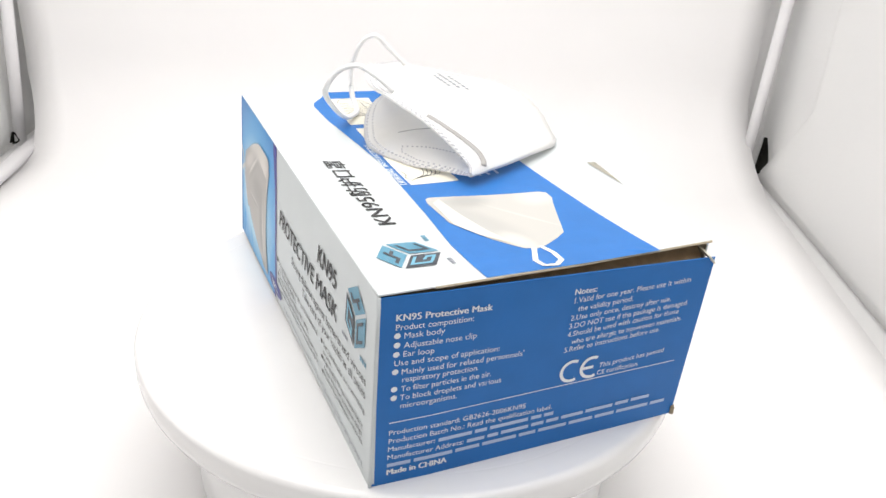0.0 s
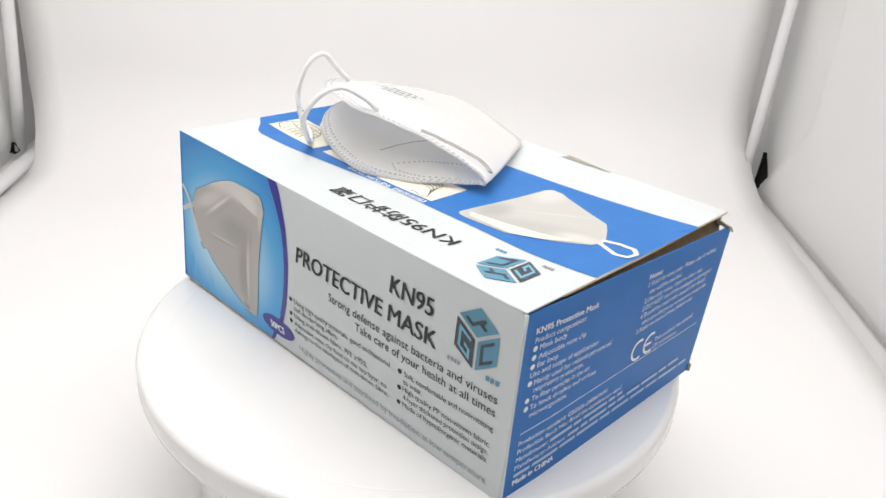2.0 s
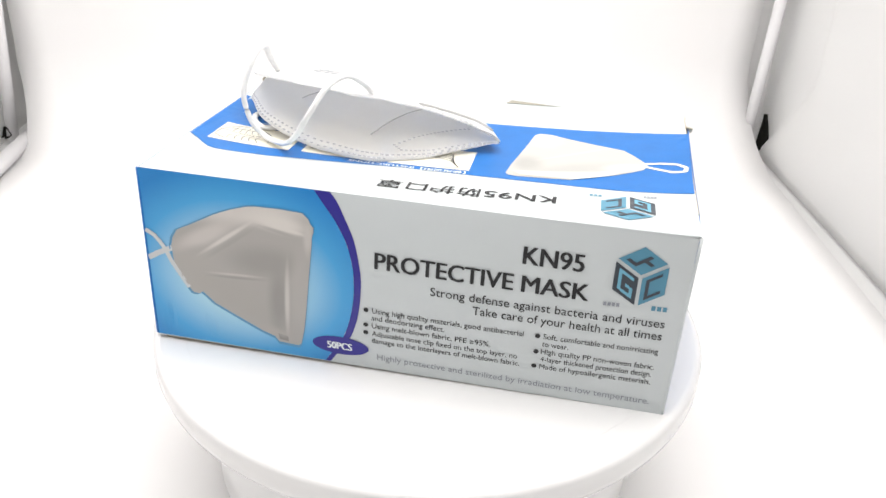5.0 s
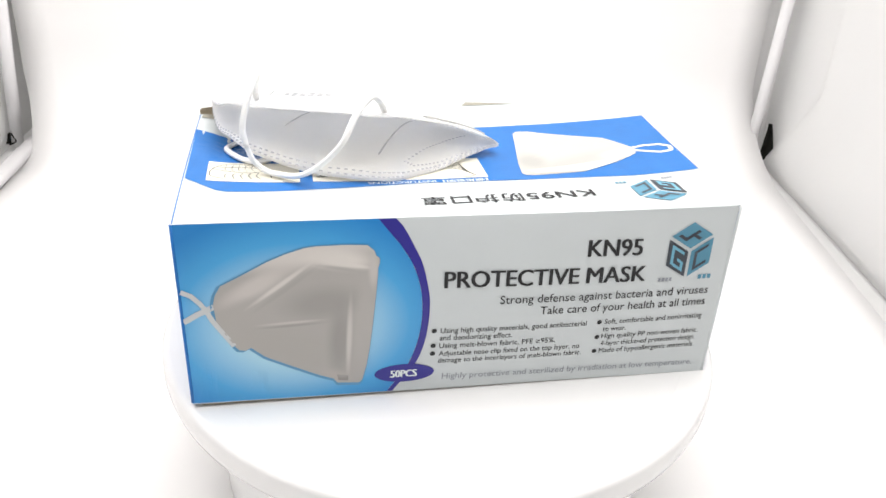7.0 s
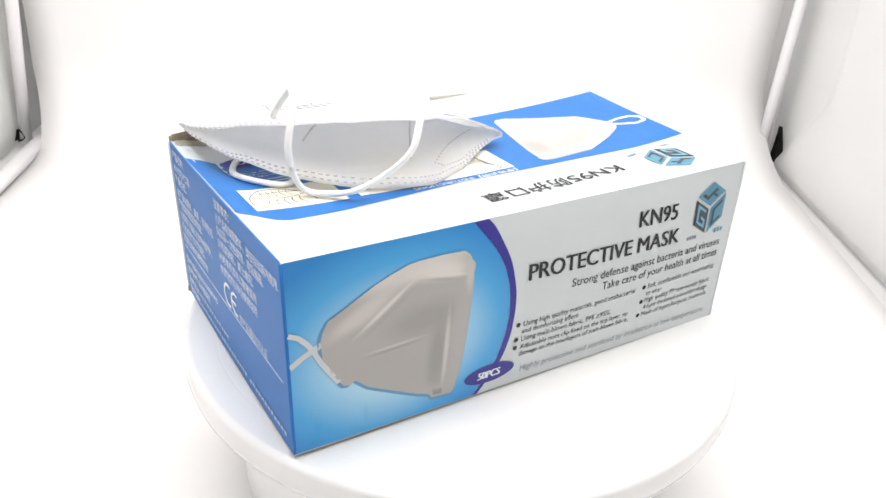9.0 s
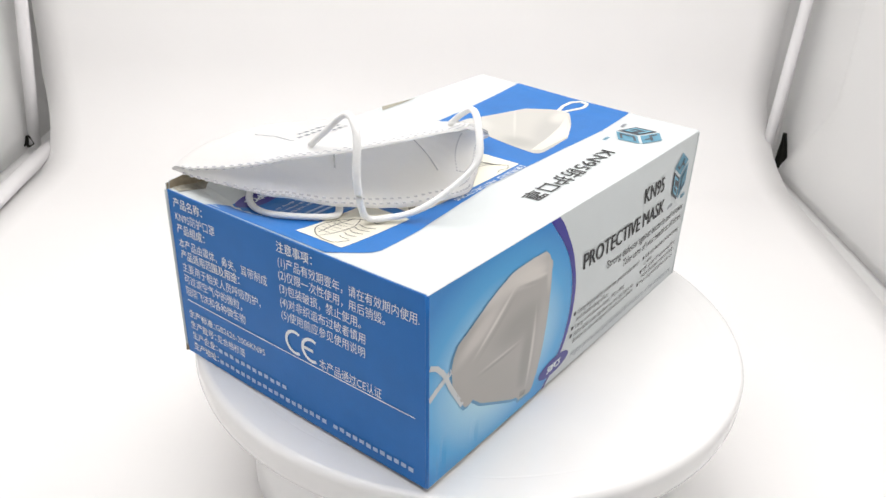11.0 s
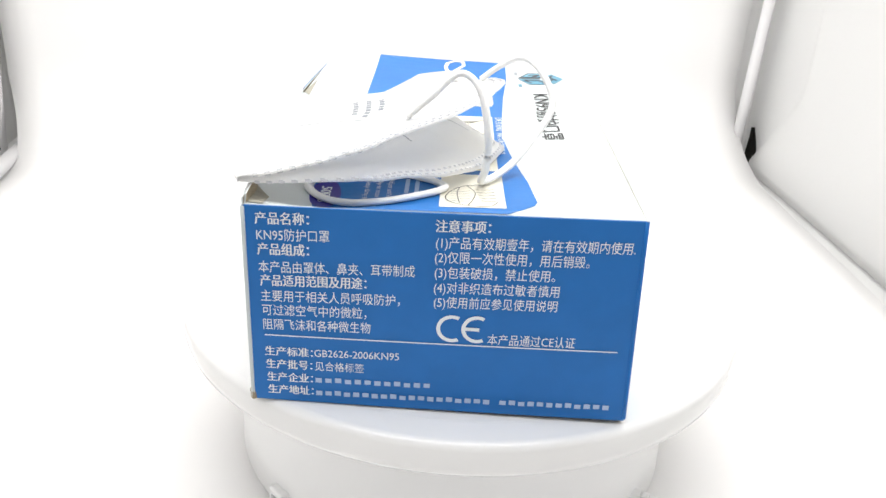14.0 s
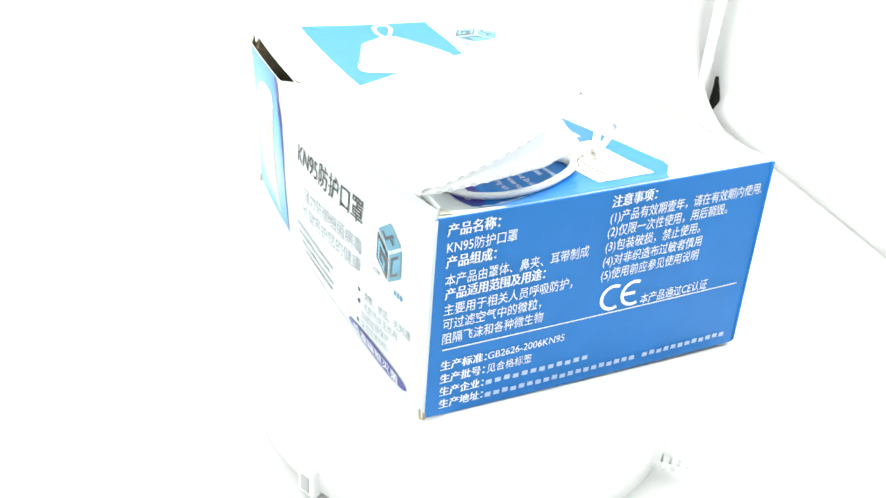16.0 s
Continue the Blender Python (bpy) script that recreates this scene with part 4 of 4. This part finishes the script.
# ---- the folded mask on the carton ----
def face_mask():
    mask = tagged(new("face_mask"), "white folded respirator mask with ear loops, lying on the carton", "face mask")

    def lie(x, y, up=0.0008):
        return Vector((x / 1000, y / 1000, top_z(x / 1000, y / 1000) + up))
    def line(*pts):
        out = []
        for x, y, z in pts:
            f = (x + 116) / 146
            out.append(Vector((x + 0.2, y - 3.3 * f, z - 2.2 + 3.8 * f)) / 1000)
        return spline(out, 6)
    lower = line((-115.5, 75.5, 93), (-114, 53.5, 94), (-110, 28, 94.6), (-104, 16, 94.7), (-96, 4, 93), (-84, -6, 90.3), (-70, -13, 87.6), (-52, -19, 86), (-37, -22.5, 84.8), (-26, -20.5, 83.6),
                 (-14, -14, 82.8), (-3, -8, 83), (12, 3, 84.5), (24, 9, 86.5), (29.5, 8.5, 87.4))
    upper = line((-116, 76, 94.5), (-113, 54.5, 99.3), (-109, 32, 105.5), (-103, 17, 110.5), (-94, 5, 113.5), (-80, -8, 116), (-62, -16, 117), (-46, -20, 116.5), (-35, -20, 115), (-24, -15, 112.5),
                 (-12, -7, 108), (2, 0, 102.5), (15, 6, 96.5), (25, 9.5, 91.5), (29.5, 9, 88.6))
    crease = line((-116, 76.5, 93.6), (-110.5, 79.5, 94), (-102.5, 82.3, 95), (-92, 84.5, 96), (-80, 85.5, 96.5), (-66, 86, 96.5), (-50, 85, 95.5), (-34, 83, 93), (-17, 79, 90), (-3, 74.5, 88),
                  (6, 60, 88), (13, 46, 88), (20, 32, 88), (26, 19, 88), (30, 9, 88))
    n = len(lower) - 1

    def half(lip, rise, sag):
        def place(u, v):
            i = u * n
            k = min(int(i), n - 1)
            f = i - k
            a = lip[k].lerp(lip[k + 1], f)
            b = crease[k].lerp(crease[k + 1], f)
            p = a.lerp(b, v)
            w = math.sin(math.pi * v ** (0.8 if sag else 1.0)) ** (1.5 if sag else 1.0) * math.sin(math.pi * min(1, max(0, u))) ** 0.7
            p = p + Vector((0, 0, rise * w))
            p.z += 0.0006 * noise.noise(p * 60) + 0.0003 * noise.noise(p * 190)
            if sag:
                p.z = max(p.z, top_z(p.x, p.y) + 0.0012)
            return p
        return place
    lo_place, up_place = half(lower, 0.010, True), half(upper, 0.0015, False)
    part("lower_half", sheet_bm(lo_place, 80, 24, 0.0008), M_INNER, mask, "white inner fabric of the lower half", True)
    part("upper_half", sheet_bm(lambda u, v: up_place(u, 1 - v), 80, 24, 0.0008), M_FABRIC, mask, "white outer fabric raised above the opening", True)

    def normal(place, u, v):
        e = 0.004
        a = Vector(place(min(1, u + e), v)) - Vector(place(max(0, u - e), v))
        b = Vector(place(u, min(1, v + e))) - Vector(place(u, max(0, v - e)))
        nn = a.cross(b).normalized()
        return nn if nn.z > 0 else -nn

    def dots(place, rows, name, count, u0=0.02, u1=0.98, size=(0.0013, 0.0008), both=False):
        bm = bmesh.new()
        for row in rows:
            for k in range(count):
                u = u0 + (u1 - u0) * k / (count - 1)
                v = row(u) if callable(row) else row
                p, nn = Vector(place(u, v)), normal(place, u, v)
                d = (Vector(place(min(1, u + 0.004), v)) - Vector(place(max(0, u - 0.004), v))).normalized()
                s = nn.cross(d).normalized()
                for side in ((1, -1) if both else (1,)):
                    o = nn * ((0.00095 if both else 0.00018) if side > 0 else -0.00018)
                    q = [bm.verts.new(p + o + d * size[0] / 2 * i + s * size[1] / 2 * j) for i, j in ((-1, -1), (1, -1), (1, 1), (-1, 1))]
                    bm.faces.new(q)
        return part(name, bm, M_STITCH, mask, "rows of small pressed weld dots")
    dots(lo_place, (0.018, 0.048), "lower_weld", 64, size=(0.0017, 0.0010))
    dots(up_place, (0.018, 0.048), "upper_weld", 64, size=(0.0017, 0.0010), both=True)
    dots(lo_place, (lambda u: 0.125 + 1.5 * (u - 0.66), ), "chin_weld", 18, 0.66, 0.845)
    dots(lo_place, (0.085,), "chin_weld", 16, 0.69, 0.90)
    dots(lo_place, (lambda u: 0.125 - 1.33 * (u - 0.66), ), "chin_weld", 2, 0.67, 0.68)

    # pressed grey crease lines inside the lower half
    def stroke(place, path, width, name, mat, off=0.00035):
        bm = bmesh.new()
        last = None
        for k, (u, v) in enumerate(path):
            p, nn = Vector(place(u, v)), normal(place, u, v)
            u2, v2 = path[min(k + 1, len(path) - 1)]
            u1, v1 = path[max(k - 1, 0)]
            d = (Vector(place(u2, v2)) - Vector(place(u1, v1))).normalized()
            s = nn.cross(d).normalized() * width / 2
            pair = (bm.verts.new(p + nn * off + s), bm.verts.new(p + nn * off - s))
            if last:
                bm.faces.new((last[0], last[1], pair[1], pair[0]))
            last = pair
        return part(name, bm, mat, mask)
    def run(a, b, m=10):
        return [(a[0] + (b[0] - a[0]) * k / m, a[1] + (b[1] - a[1]) * k / m) for k in range(m + 1)]
    stroke(lo_place, run((0.575, 0.165), (0.655, 0.57)), 0.0009, "pressed_crease", M_CREASE)
    stroke(lo_place, run((0.37, 0.26), (0.415, 0.43)), 0.0009, "pressed_crease", M_CREASE)
    stroke(up_place, run((0.312, 0.76), (0.308, 0.38)), 0.0006, "pressed_crease", M_GREYLINE, 0.0011)
    # nose clip along the raised lip
    wire = [Vector(up_place(0.7125 + 0.20 * k / 16, 0.125 + 0.56 * (k / 16) ** 1.3)) + normal(up_place, 0.7125 + 0.20 * k / 16, 0.125 + 0.56 * (k / 16) ** 1.3) * 0.0009 for k in range(17)]
    part("nose_clip", tube_bm(wire, 0.0016, 10, 0.45), M_WIRE, mask, "grey nose clip under the fabric", True)
    # faint printed lines of unreadable marks
    for k in range(3):
        for j in range((5, 7, 6)[k]):
            u = 0.440 - 0.017 * j
            v = 0.475 + 0.055 * k + 0.9 * (u - 0.44)
            stroke(up_place, run((u, v), (u - 0.011, v - 0.01), 3), 0.0021, "print_bar", M_GREYLINE, 0.0011)
    # toothed weld at the chin end
    bm = bmesh.new()
    for k in range(9):
        p, nn = Vector(up_place(0.012, 0.08 + 0.1 * k)), Vector((0, 0, 1))
        q = [bm.verts.new(p + nn * 0.0006 + Vector((i * 0.0030, j * 0.0006, 0))) for i, j in ((0, -1), (1, -1), (1, 1), (0, 1))]
        bm.faces.new(q)
    part("end_weld", bm, M_STITCH, mask)

    # ear loops of soft round elastic
    def loop(points, label=""):
        return part("ear_loop", tube_bm(spline(points, 10), 0.00165, 10, 0.8), M_ELASTIC, mask, label, True)
    loop([Vector(p) / 1000 for p in ((-90, 17, 112), (-90, 8, 120.5), (-89, -2, 129.4), (-92, -10, 124), (-96, -14, 108), (-93, -14, 94), (-87, -13, 86.6), (-80, -18, 86.2), (-71, -25, 88.5), (-62, -34, 97),
                                    (-53, -42, 110), (-46, -37, 122), (-39, -29, 126.5), (-34, -20, 121.5), (-31, -12, 114.5))], "white elastic ear loop standing up in an arch")
    low = [lie(-76, 47, 0.003), lie(-82, 53, 0.0022), lie(-89, 55.5, 0.0018), lie(-97, 49, 0.0018), lie(-103, 38, 0.0018), lie(-106, 24, 0.0018), lie(-101, 9.5, 0.0018), lie(-93, 1.5, 0.0018), lie(-86, 4.5, 0.0018), lie(-79, 13, 0.0018), lie(-76, 24, 0.003)]
    loop(low, "white elastic ear loop lying on the carton")
    return mask


MASK = face_mask()


# ---- what turns: the plate with the carton and the mask on it ----
def motions():
    seat, rows = [], []
    for k in range(65):
        t = k * 0.25
        a = T0 + SPIN * t
        rows.append((t, pose(0, 0, 0, 0, 0, a)))
        o = Matrix.Rotation(radians(a), 2) @ OFF
        seat.append((t, pose(o.x, o.y, TOP, 0, 0, a - 90)))
    walk(plate, rows)
    walk(CARTON, seat)
    walk(MASK, seat)


motions()
